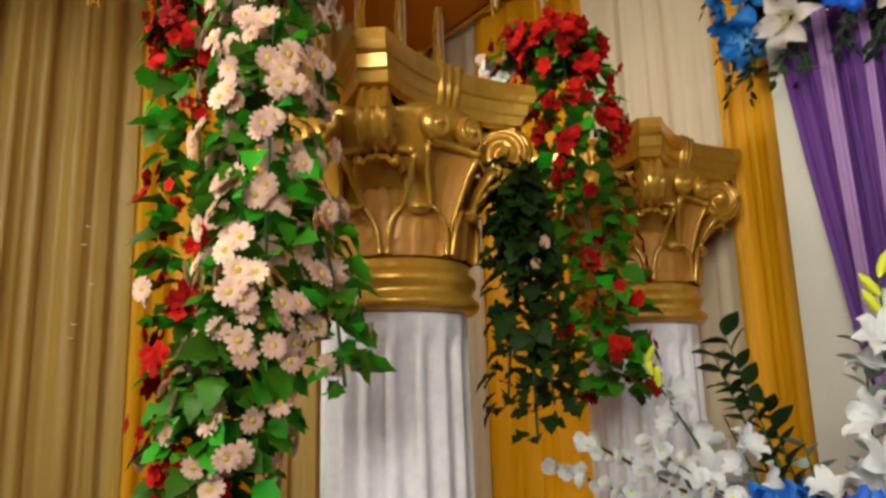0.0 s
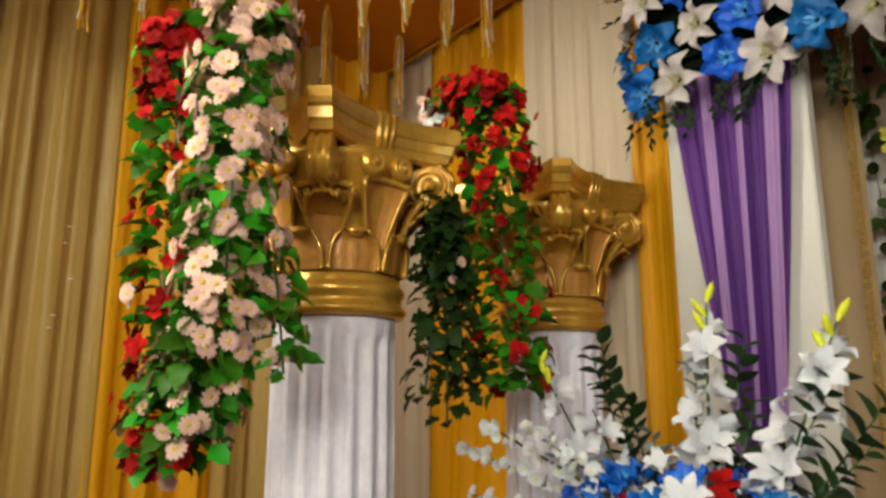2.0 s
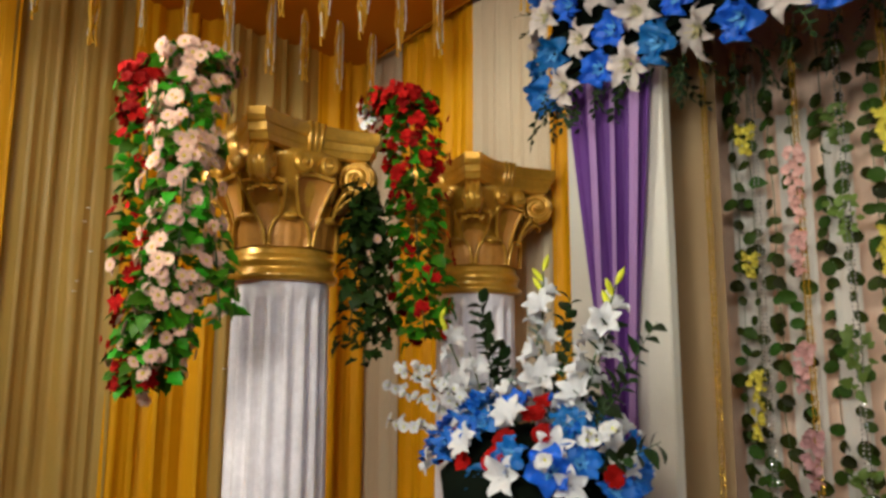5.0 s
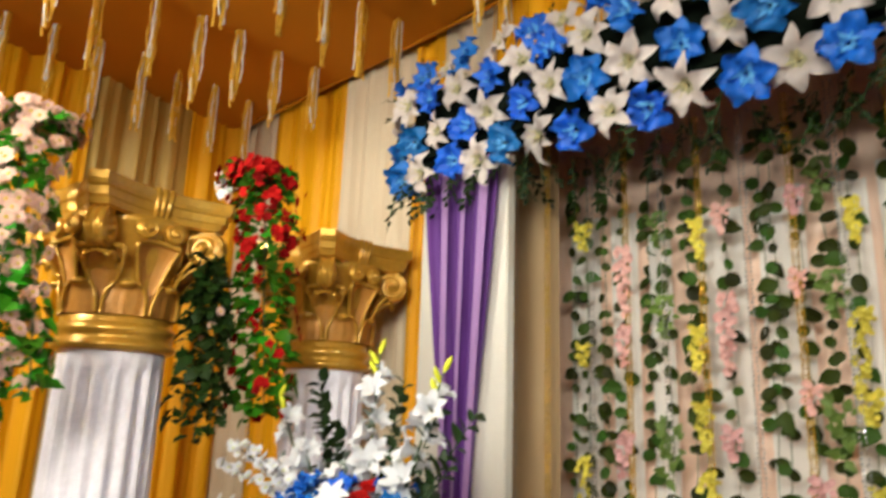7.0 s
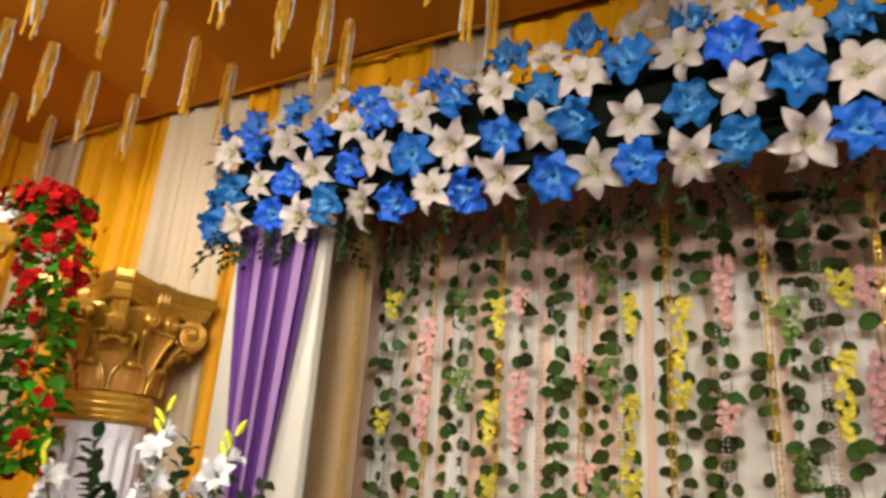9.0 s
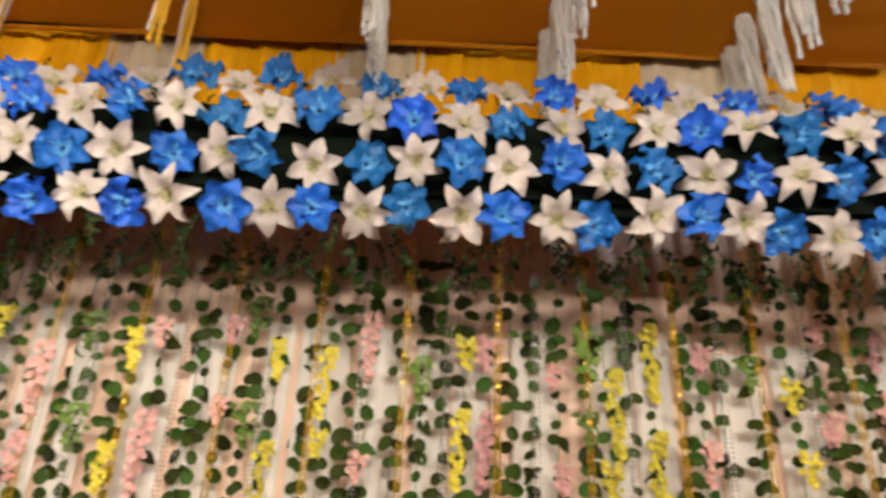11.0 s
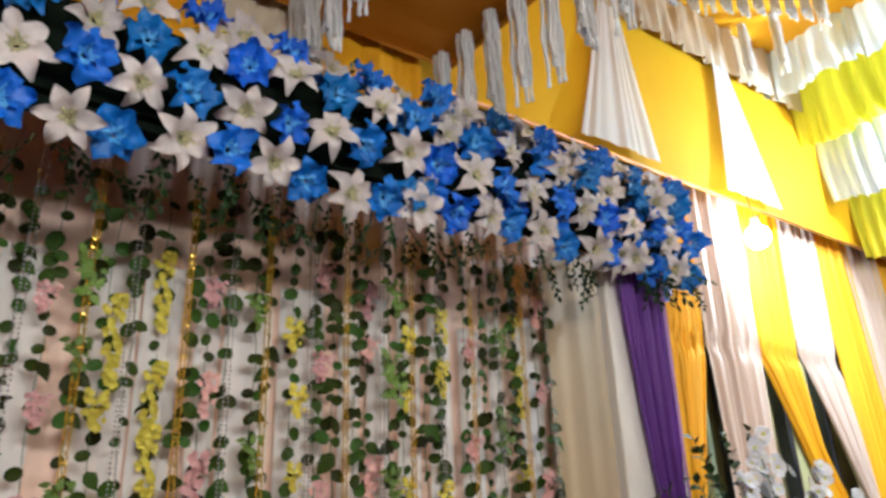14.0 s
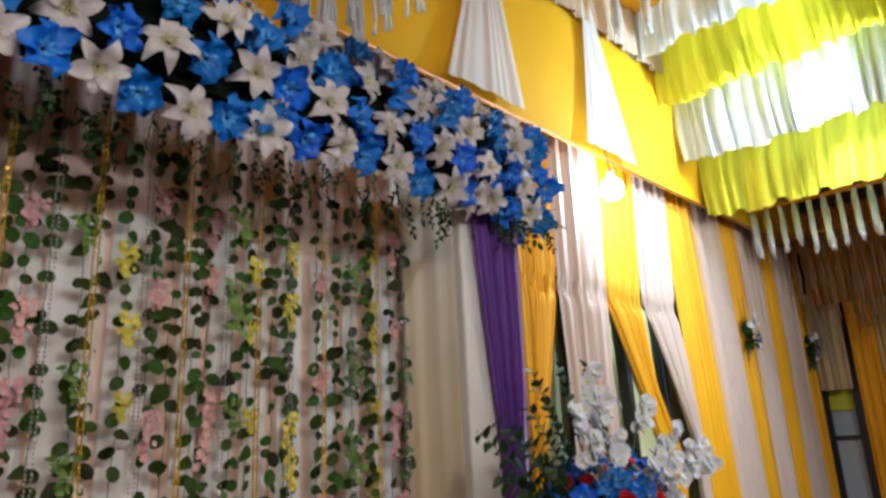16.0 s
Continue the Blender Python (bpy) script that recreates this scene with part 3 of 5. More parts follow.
# ---- flower kit: meshes that are shared ----
def lily_mesh(name, rg, length, width, mats, recurve, ruffle, cup):
    s = Soup()
    for p in range(6):
        a0 = p * math.pi / 3 + rg.uniform(-0.1, 0.1)
        ln, wd = length * rg.uniform(0.9, 1.08), width * (1.12 if p % 2 else 0.9)
        tw, rc, zo = rg.uniform(-0.45, 0.45), recurve * rg.uniform(0.2, 1.7), 0.005 * (p % 2)

        def fn(u, v, a0=a0, ln=ln, wd=wd, tw=tw, rc=rc, zo=zo):
            k = 2 * v - 1
            w = wd * math.sin(math.pi * min(1, 0.10 + 0.92 * u) ** 0.85) ** 0.8 + 0.002
            r = 0.006 + ln * u
            z = zo + cup * ln * math.sin(u * 1.7) - rc * ln * u ** 3 - 0.35 * wd * (1 - abs(k)) + ruffle * math.sin(u * 9 + p * 2) * k * k * wd + tw * k * w * u
            x, y = r, k * w
            return (x * math.cos(a0) - y * math.sin(a0), x * math.sin(a0) + y * math.cos(a0), z)
        base = len(s.f)
        s.grid(7, 4, fn, 0)
        for i in range(base, base + 4):
            s.s[i] = 1
    for p in range(5):
        a = p * 1.26 + 0.3
        c, sn = math.cos(a), math.sin(a)
        s.tube([(0, 0, 0), (0.012 * c, 0.012 * sn, 0.022), (0.02 * c, 0.02 * sn, 0.036)], [0.0012, 0.001, 0.0022], 2, 4)
    return s.mesh(name, *mats)


rg = random.Random(11)
LILY_WHITE = [lily_mesh("white_lily", rg, 0.079, 0.0205, ("lily_white", "throat_white", "stamen"), 0.55, 0.35, 0.42) for _ in range(7)]
LILY_BLUE = [lily_mesh("blue_lily", rg, 0.069, 0.0270, ("lily_blue", "throat_blue", "lily_blue"), 0.30, 0.7, 0.45) for _ in range(5)]


def rosette(name, rg, n, layers, r, mats, eye=0.3, cup=0.3, pw=0.5):
    s = Soup()
    for l in range(layers):
        rr, m = r * (1 - 0.25 * l), n - l * 2
        for p in range(max(4, m)):
            a0 = 2 * math.pi * (p + 0.5 * l) / max(4, m) + rg.uniform(-0.15, 0.15)
            lift = cup + 0.25 * l + rg.uniform(-0.1, 0.1)

            def fn(u, v, a0=a0, rr=rr, lift=lift):
                k = 2 * v - 1
                w = pw * rr * (0.35 + 0.65 * math.sin(math.pi * min(1, 0.15 + u * 0.75)))
                x, y = rr * (0.15 + 0.85 * u), k * w
                z = lift * rr * u * (1.4 - 0.7 * u) + 0.15 * w * k * k
                return (x * math.cos(a0) - y * math.sin(a0), x * math.sin(a0) + y * math.cos(a0), z)
            s.grid(2, 2, fn, 0)
    if eye:
        s.grid(2, 7, lambda u, v: (eye * r * (1 - u * 0.98) * math.cos(6.2832 * v), eye * r * (1 - u * 0.98) * math.sin(6.2832 * v), r * (0.10 + 0.16 * math.sin(u * 1.57))), 1, wrap=True)
    return s.mesh(name, *mats)


DAISY = [rosette("pink_daisy", rg, 13, 2, 0.0205, ("pink", "daisy_eye"), 0.28, 0.12, 0.22) for _ in range(4)]
RED_FLOWER = [rosette("red_flower", rg, 5, 2, r, ("red", "red"), 0.2, 0.3, 0.42) for r in (0.015, 0.018, 0.021, 0.016)]
RED_BIG = [rosette("red_carnation", rg, 9, 4, 0.042, ("red", "red"), 0.2, 0.30, 0.42) for _ in range(3)]
BLOSSOM = [rosette("white_blossom", rg, 5, 1, 0.0175, ("snow", "bud"), 0.22, 0.4, 0.62) for _ in range(3)]
SUN_FLOWER = [rosette("yellow_flower", rg, 5, 2, 0.018, ("sun", "sun"), 0.25, 0.4, 0.55) for _ in range(3)]
ROSE_FLOWER = [rosette("pink_flower", rg, 5, 2, 0.021, ("rose", "rose"), 0.25, 0.4, 0.55) for _ in range(3)]


def leaf_mesh(name, mat, length, width, lobes=0.0, nu=6, fold=0.25, bend=0.25):
    def fn(u, v):
        k = 2 * v - 1
        w = width * math.sin(math.pi * (0.04 + 0.94 * u) ** 0.8) * (1 + lobes * math.cos(u * 17))
        return (k * w, length * u, fold * abs(k) * w - bend * length * u * u)
    return Soup().grid(nu, 2, fn).mesh(name, mat)


IVY = [leaf_mesh("ivy_leaf", "leaf", L, L * 0.42, 0.2, 8, 0.3, b) for L, b in ((0.048, 0.2), (0.056, 0.4), (0.040, 0.05))]
IVY_SHADED = [leaf_mesh("dark_leaf", "leaf_shaded", L, L * 0.42, 0.38, 9, 0.3, b) for L, b in ((0.046, 0.2), (0.056, 0.4))]
OVAL = [leaf_mesh("oval_leaf", "leaf_dark", L, L * 0.30, 0, 6, 0.3, b) for L, b in ((0.062, 0.1), (0.07, 0.3))]
FROST = [leaf_mesh("frosted_leaf", "leaf_frost", L, L * 0.30, 0, 6, 0.3, b) for L, b in ((0.055, 0.1), (0.06, 0.3))]


def round_leaf(L, b):
    return Soup().grid(7, 4, lambda u, v: ((2 * v - 1) * L * 0.40 * max(0.0, 1 - (2 * u - 1) ** 2) ** 0.5, L * u, 0.10 * L * abs(2 * v - 1) - b * L * u * u)).mesh("round_leaf", "leaf_round")


POINTED = [leaf_mesh("pointed_leaf", "leaf_round", L, L * 0.36, 0.1, 6, 0.3, 0.3) for L in (0.07, 0.085)]
ROUND = [round_leaf(L, b) for L, b in ((0.060, 0.1), (0.068, 0.2), (0.050, 0.0))]


# ---- flower beam over the stage ----
BX0, BX1, BZ0, BZ1, BY = -0.97, 3.95, 2.74, 3.15, 1.86
beam = thing("flower_beam", "long beam covered with white and blue silk lilies over dark leaves", "flower beam")
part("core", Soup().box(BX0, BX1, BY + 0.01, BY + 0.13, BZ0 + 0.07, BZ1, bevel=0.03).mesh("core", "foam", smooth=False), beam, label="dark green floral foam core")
rows = [(2.755, -0.255, 0.271, 0.02, -0.30), (2.905, -0.464, 0.285, 0.0, -0.10), (3.06, -0.339, 0.290, 0.01, 0.10), (3.185, -0.446, 0.284, 0.04, 0.45)]
for z, x0, pitch, back, tip in rows:
    for k in range(-8, 60):
        x = x0 + k * pitch / 2 + rnd(-0.014, 0.014)
        if not BX0 - 0.03 < x < BX1 + 0.03:
            continue
        white = k % 2 == 0
        p = (x, BY - 0.055 + back + rnd(-0.03, 0.02), z + rnd(-0.018, 0.018))
        way = (rnd(-0.4, 0.4), -1, tip + rnd(-0.4, 0.3) - 0.1)
        part("white_lily" if white else "blue_lily", random.choice(LILY_WHITE if white else LILY_BLUE), beam, facing(p, way, rnd(0, 6.28), rnd(1.0, 1.15)))
for k in range(24):
    x = 2.05 + 0.083 * k + rnd(-0.02, 0.02)
    white = k % 2 == 0
    part("white_lily" if white else "blue_lily", random.choice(LILY_WHITE if white else LILY_BLUE), beam, facing((x, BY + 0.09 + rnd(-0.03, 0.03), BZ1 + 0.05 + rnd(-0.02, 0.03)), (rnd(-0.5, 0.2), -0.8, 0.7 + rnd(-0.3, 0.3)), rnd(0, 6.28), rnd(0.85, 1.05)))
for k in range(34):
    x = 2.35 + 1.6 * (k + rnd(0, 1)) / 34
    white = rnd(0, 1) < 0.5
    part("white_lily" if white else "blue_lily", random.choice(LILY_WHITE if white else LILY_BLUE), beam, facing((x, BY - 0.02 + rnd(-0.02, 0.03), rnd(2.72, 3.2)), (rnd(-0.5, 0.5), -1, rnd(-0.4, 0.3)), rnd(0, 6.28), rnd(0.8, 1.0)))
for xe, sg in ((BX0, -1), (BX1, 1)):
    for i in range(4):
        for j in range(3):
            white = (i + j) % 2 == 0
            p = (xe + sg * (0.04 + rnd(0, 0.02)), BY + 0.03 + 0.13 * j + rnd(-0.02, 0.02), 2.77 + 0.135 * i + rnd(-0.02, 0.02))
            part("white_lily" if white else "blue_lily", random.choice(LILY_WHITE if white else LILY_BLUE), beam, facing(p, (sg, -0.4 + 0.2 * j, rnd(-0.2, 0.4)), rnd(0, 6.28), rnd(0.93, 1.08)))


def sprig_mesh(name, rg, n, length, leaf_len, mat, sag):
    """A leafy twig along +y that droops."""
    s = Soup()
    axis = [Vector((0.01 * math.sin(3 * t), length * t, -sag * length * t * t)) for t in [i / 6 for i in range(7)]]
    s.tube(axis, [0.0022] * 5 + [0.0015, 0.0008], 1, 4)
    for i in range(n):
        t = (i + 1) / n
        p = axis[min(6, int(t * 6))].lerp(axis[min(6, int(t * 6) + 1)], t * 6 - int(t * 6))
        ang = (1 if i % 2 else -1) * rg.uniform(0.5, 1.1) if i < n - 1 else 0
        tilt = rg.uniform(-0.5, 0.5)
        m = Matrix.Translation(p) @ Matrix.Rotation(-ang, 4, "Z") @ Matrix.Rotation(tilt, 4, "Y") @ Matrix.Rotation(rg.uniform(-0.6, 0.2), 4, "X")
        L = leaf_len * rg.uniform(0.8, 1.15)
        s.grid(5, 2, lambda u, v: tuple(m @ Vector(((2 * v - 1) * L * 0.27 * math.sin(math.pi * (0.04 + 0.94 * u) ** 0.8), L * u, 0.06 * L * abs(2 * v - 1) - 0.15 * L * u * u))), 0)
    return s.mesh(name, mat, "stem")


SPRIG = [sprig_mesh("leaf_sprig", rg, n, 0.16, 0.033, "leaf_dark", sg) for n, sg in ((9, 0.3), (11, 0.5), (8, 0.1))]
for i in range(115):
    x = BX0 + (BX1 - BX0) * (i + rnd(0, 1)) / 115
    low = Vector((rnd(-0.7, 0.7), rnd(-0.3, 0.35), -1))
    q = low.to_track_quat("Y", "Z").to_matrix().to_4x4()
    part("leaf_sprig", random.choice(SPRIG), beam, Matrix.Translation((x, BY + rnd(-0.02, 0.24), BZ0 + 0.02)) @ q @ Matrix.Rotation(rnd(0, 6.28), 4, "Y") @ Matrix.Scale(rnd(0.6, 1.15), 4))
for i in range(22):
    x = (-0.96 + 0.62 * i / 14) if i < 15 else (3.55 + 0.40 * (i - 15) / 6)
    q = Vector((rnd(-0.5, 0.5), rnd(-0.5, 0.1), -1)).to_track_quat("Y", "Z").to_matrix().to_4x4()
    part("leaf_sprig", random.choice(SPRIG), beam, Matrix.Translation((x, BY + rnd(-0.06, 0.06), BZ0 + rnd(-0.02, 0.04))) @ q @ Matrix.Rotation(rnd(0, 6.28), 4, "Y") @ Matrix.Scale(rnd(0.7, 1.1), 4))
for i in range(60):
    x = BX0 + (BX1 - BX0) * (i + rnd(0, 1)) / 60
    q = Vector((rnd(-0.6, 0.6), rnd(-0.4, 0.2), 0.9)).to_track_quat("Y", "Z").to_matrix().to_4x4()
    part("leaf_sprig", random.choice(SPRIG), beam, Matrix.Translation((x, BY + rnd(0.0, 0.2), BZ1 - 0.02)) @ q @ Matrix.Rotation(rnd(0, 6.28), 4, "Y") @ Matrix.Scale(rnd(0.5, 0.85), 4))
for xe, sg in ((BX0, -1), (BX1, 1)):
    for i in range(14):
        q = Vector((sg * rnd(0.4, 1), rnd(-0.6, 0.3), rnd(-0.9, 0.4))).to_track_quat("Y", "Z").to_matrix().to_4x4()
        part("leaf_sprig", random.choice(SPRIG), beam, Matrix.Translation((xe, BY + rnd(0, 0.25), rnd(BZ0, BZ1))) @ q @ Matrix.Rotation(rnd(0, 6.28), 4, "Y") @ Matrix.Scale(rnd(0.6, 0.95), 4))


for i in range(46):
    x = 1.6 + 2.35 * (i + rnd(0, 1)) / 46
    part("yellow_flower", random.choice(SUN_FLOWER), beam, facing((x, BY + 0.13 + rnd(-0.04, 0.05), BZ1 + 0.06 + rnd(-0.04, 0.05)), (rnd(-0.6, 0.3), -0.8, 0.5), rnd(0, 6), rnd(0.7, 1.1)))


# ---- leaf and flower strands in front of the backdrop ----
def bead_strand(mat, rg, length):
    """Tinsel: two thin chains of faceted links, joined by glittering rungs that tilt at random."""
    s = Soup()
    z = 0.0
    s.tube([(0, 0, 0), (0, 0.05, 0.012), (0, 0.10, 0.01)], 0.0012, 0, 4)
    while z > -length:
        for off in (-0.008, 0.008):
            r, h = 0.0044 * rg.uniform(0.8, 1.2), 0.012
            x, y = off + rg.uniform(-0.0015, 0.0015), rg.uniform(-0.002, 0.002)
            base = len(s.v)
            a = rg.uniform(0, 1.57)
            for k in range(3):
                s.v.append((x + r * math.cos(a + k * 2.094), y + r * math.sin(a + k * 2.094), z - h / 2))
            s.v += [(x, y, z), (x, y, z - h)]
            for k in range(3):
                s.f += [(base + k, base + (k + 1) % 3, base + 3), (base + (k + 1) % 3, base + k, base + 4)]
                s.s += [0, 0]
        if "silver" in mat:
            z -= 0.0145
            continue
        base = len(s.v)
        t, w = rg.uniform(-1.6, 1.6), 0.0016
        for x in (-0.0095, 0.0095):
            s.v += [(x, w * math.sin(t), z + w * math.cos(t)), (x, -w * math.sin(t), z - w * math.cos(t))]
        s.f.append((base, base + 2, base + 3, base + 1))
        s.s.append(0)
        z -= 0.0092
    return s.mesh("chain", mat, smooth=False)


rs = random.Random(5)
CHAIN = {"gold": bead_strand("tinsel_gold", rs, 1.75), "silver": bead_strand("tinsel_silver", rs, 1.75)}
for i in range(29):
    x = -0.665 + 0.1475 * i
    kind = "silver" if i % 2 == 0 else "gold"
    ob = thing("tinsel_strand", f"thin {kind} tinsel chain hanging before the backdrop", "tinsel strand", "tinsel strands", at=(-0.62, 2.15, 2.90) if i == 0 else (-0.465, 2.15, 2.90) if i == 1 else (x + rnd(-0.012, 0.012), 2.30, 2.90), mesh=CHAIN[kind])
HOOK = Soup().tube([(0, 0, 0), (0, 0.03, 0.03), (0, 0.075, 0.035)], 0.0016, 0, 4).mesh("hook", "stem")
STEM = Soup().tube([(0.006 * math.sin(i), 0.004 * math.cos(2 * i), -1.75 * i / 24) for i in range(25)], 0.0016, 0, 4).mesh("stem", "stem")


def bunch_mesh(name, sources, rg, n, long, wide):
    """A hanging cluster of small florets, dense at its top and thin towards its tip."""
    verts, faces, slots = [], [], []
    for i in range(n):
        k = ((i + rg.random()) / n) ** 1.25
        r = wide * (1 - 0.65 * k)
        src = rg.choice(sources)
        m = facing((rg.uniform(-r, r), rg.uniform(-0.04, -0.004), -long * k), (rg.uniform(-0.8, 0.8), -1, rg.uniform(-0.7, 0.3)), rg.uniform(0, 6), rg.uniform(0.45, 0.8))
        base = len(verts)
        verts += [tuple(m @ v.co) for v in src.vertices]
        faces += [tuple(base + j for j in p.vertices) for p in src.polygons]
        slots += [p.material_index for p in src.polygons]
    me = mesh_of(name, verts, faces, (), slots)
    for m in sources[0].materials:
        me.materials.append(m)
    return me


LIME_LEAF = [leaf_mesh("lime_leaf", "lime", L, L * 0.34, 0.1, 5, 0.3, 0.3) for L in (0.045, 0.055)]
BUNCH = {"yellow": [bunch_mesh("blossom_spike", SUN_FLOWER, rs, n, L, 0.034) for n, L in ((34, 0.16), (50, 0.26), (24, 0.10))],
         "pink": [bunch_mesh("blossom_spike", ROSE_FLOWER, rs, n, L, 0.036) for n, L in ((30, 0.16), (46, 0.25), (20, 0.10))],
         "lime": [bunch_mesh("leaf_spray", LIME_LEAF, rs, n, L, 0.045) for n, L in ((26, 0.12), (34, 0.16))]}
STYLES = ("leaf", "yellow", "leaf", "pink", "leaf", "lime", "leaf", "yellow", "pink", "leaf", "leaf", "pink", "lime", "yellow")
for i in range(52):
    x = -0.52 + 4.06 * (i + 0.5) / 52 + rnd(-0.015, 0.015)
    style = STYLES[i % 14]
    top = 2.87 + rnd(-0.04, 0.04)
    words = {"leaf": "hanging strand of round dark green silk leaves", "yellow": "hanging strand of yellow silk flowers and leaves", "pink": "hanging strand of pink silk flowers and leaves", "lime": "hanging strand of lime green silk bunches and leaves"}[style]
    g = thing("leaf_strand", words, "garland", "backdrop garlands", at=(x, 2.41 if i % 5 == 4 else 2.335 + rnd(-0.015, 0.015), top))
    part("stem", STEM, g)
    part("hook", HOOK, g)
    z, side = -0.03 - rnd(0, 0.05), 1
    thick = 0.65 if style in ("leaf", "lime") else 0.25
    while z > -1.72:
        side = -side
        for sd in ((side,) if rnd(0, 1) > thick else (-1, 1)):
            q = Matrix.Translation((0.006 * sd, rnd(-0.012, 0.0), z)) @ Matrix.Rotation(-sd * rnd(1.7, 2.85), 4, "Y") @ Matrix.Rotation(math.pi / 2 + rnd(-0.5, 0.5), 4, "X") @ Matrix.Rotation(rnd(-0.5, 0.5), 4, "Y") @ Matrix.Scale(rnd(0.66, 1.0), 4)
            part("leaf", random.choice(ROUND if rnd(0, 1) < 0.85 else POINTED), g, q)
        z -= rnd(0.045, 0.075) if rnd(0, 1) < 0.85 else 0.12
    if style != "leaf":
        z = -0.20 - rnd(0, 0.25)
        while z > -1.55:
            part("blossom_spike", random.choice(BUNCH[style]), g, Matrix.Translation((rnd(-0.012, 0.012), -0.012, z)) @ Matrix.Rotation(rnd(-0.1, 0.1), 4, "Y") @ Matrix.Scale(rnd(0.85, 1.1), 4))
            z -= rnd(0.2, 0.48)


# ---- flower swags on the columns ----
def swag(name, label, path, flowers, leaves, n_leaves, spread):
    """A hanging bunch: stems along the path, leaves all along it, flowers spread evenly over its outside."""
    g = thing(name, label, "garland", "column swags", at=path[0])
    o = Vector(path[0])
    pts = [Vector(p) - o for p in path]
    part("stem", Soup().tube(pts, 0.003, 0, 6).mesh("stem", "stem"), g)

    def at(t):
        k = t * (len(pts) - 1)
        i = min(int(k), len(pts) - 2)
        return pts[i].lerp(pts[i + 1], k - i)
    for i in range(n_leaves):
        t = (i + rnd(0, 1)) / n_leaves
        a, r = i * 2.4 + rnd(-0.4, 0.4), spread * rnd(0.25, 0.85)
        p = at(t) + Vector((r * math.cos(a), r * math.sin(a), rnd(-0.02, 0.03)))
        way = Vector((math.cos(a), math.sin(a), rnd(-1.0, 0.3)))
        q = way.to_track_quat("Y", "Z").to_matrix().to_4x4()
        part("leaf", random.choice(leaves), g, Matrix.Translation(p) @ q @ Matrix.Rotation(rnd(-0.9, 0.9), 4, "Y") @ Matrix.Scale(rnd(0.7, 1.15), 4))
    for src, n, t0, t1, cluster, grow in flowers:
        for i in range(n):
            t = t0 + (t1 - t0) * (i + rnd(0, 1)) / n
            a = i * 2.39996 + rnd(-0.3, 0.3)
            r = spread * rnd(0.78, 1.05)
            c = at(t) + Vector((r * math.cos(a), r * math.sin(a), rnd(-0.02, 0.02)))
            for _ in range(cluster):
                p = c + Vector((rnd(-0.022, 0.022), rnd(-0.022, 0.022), rnd(-0.024, 0.024)))
                way = (math.cos(a) + rnd(-0.35, 0.35), math.sin(a) + rnd(-0.35, 0.35), rnd(-0.25, 0.5))
                part("flower", random.choice(src), g, facing(p, way, rnd(0, 6), grow * rnd(0.85, 1.15)))
    return g


swag("pink_flower_swag", "hanging swag of peach pink daisies and green ivy on the column", [(-1.14, 0.595, 2.62), (-1.06, 0.52, 2.61), (-1.035, 0.50, 2.3), (-1.03, 0.495, 2.0), (-1.075, 0.475, 1.84), (-1.13, 0.46, 1.70)], [(DAISY, 66, 0, 0.42, 4, 0.98), (DAISY, 44, 0.42, 0.74, 3, 1.0), (DAISY, 20, 0.74, 1.0, 2, 1.0)], IVY, 540, 0.098)
swag("red_flower_swag", "hanging swag of red flowers and green ivy on the column", [(-1.26, 0.51, 2.63), (-1.225, 0.425, 2.59), (-1.205, 0.44, 2.25), (-1.18, 0.45, 1.95), (-1.16, 0.45, 1.64)], [(RED_FLOWER, 62, 0, 0.36, 6, 1.05), (RED_FLOWER, 14, 0.36, 0.64, 3, 0.95), (RED_FLOWER, 24, 0.66, 1, 6, 1.05), (DAISY, 10, 0.6, 1, 2, 1.0)], IVY, 400, 0.084)
swag("red_flower_swag", "full swag of red flowers and ivy between two columns", [(-1.24, 1.32, 2.70), (-1.16, 1.325, 2.68), (-1.13, 1.335, 2.35), (-1.13, 1.365, 2.05), (-1.125, 1.39, 1.80)], [(RED_FLOWER, 66, 0, 0.46, 5, 1.05), (RED_FLOWER, 16, 0.46, 0.8, 3, 1.0), (RED_FLOWER, 10, 0.8, 1, 5, 1.0)], IVY, 500, 0.116)
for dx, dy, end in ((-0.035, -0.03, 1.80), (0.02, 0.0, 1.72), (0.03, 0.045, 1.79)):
    swag("ivy_swag", "dark green ivy strand, partly darkened for shade, with few pale flowers", [(-1.17, 1.15, 2.34), (-1.17 + 0.4 * dx, 1.155 + 0.4 * dy, 2.20), (-1.155 + 0.6 * dx, 1.155 + 0.6 * dy, 2.05), (-1.145 + dx, 1.14 + dy, end)], [(DAISY, 2, 0.4, 1, 1, 0.7)], IVY_SHADED, 120, 0.042)
swag("ivy_swag", "short green ivy strand with long leaves under the daisies", [(-1.0, 0.58, 2.10), (-0.985, 0.59, 1.98), (-0.97, 0.60, 1.84)], [(DAISY, 5, 0.1, 0.8, 2, 1.0)], IVY, 46, 0.03)
bunch = thing("white_blossom_spike", "small bunch of white daisies tied beside the red swag", "bouquet", at=(-1.345, 1.275, 2.68))
part("stem", Soup().tube([(0.13, 0.06, -0.01), (0.05, 0.02, -0.02), (0.0, 0.0, 0.02)], 0.003, 0, 5).mesh("stem", "stem"), bunch)
for i in range(16):
    part("flower", random.choice(BLOSSOM + DAISY), bunch, facing((rnd(-0.045, 0.04), rnd(-0.04, 0.02), rnd(-0.06, 0.05)), (rnd(0.2, 1), -1, rnd(-0.3, 0.6)), rnd(0, 6), rnd(0.85, 1.1)))
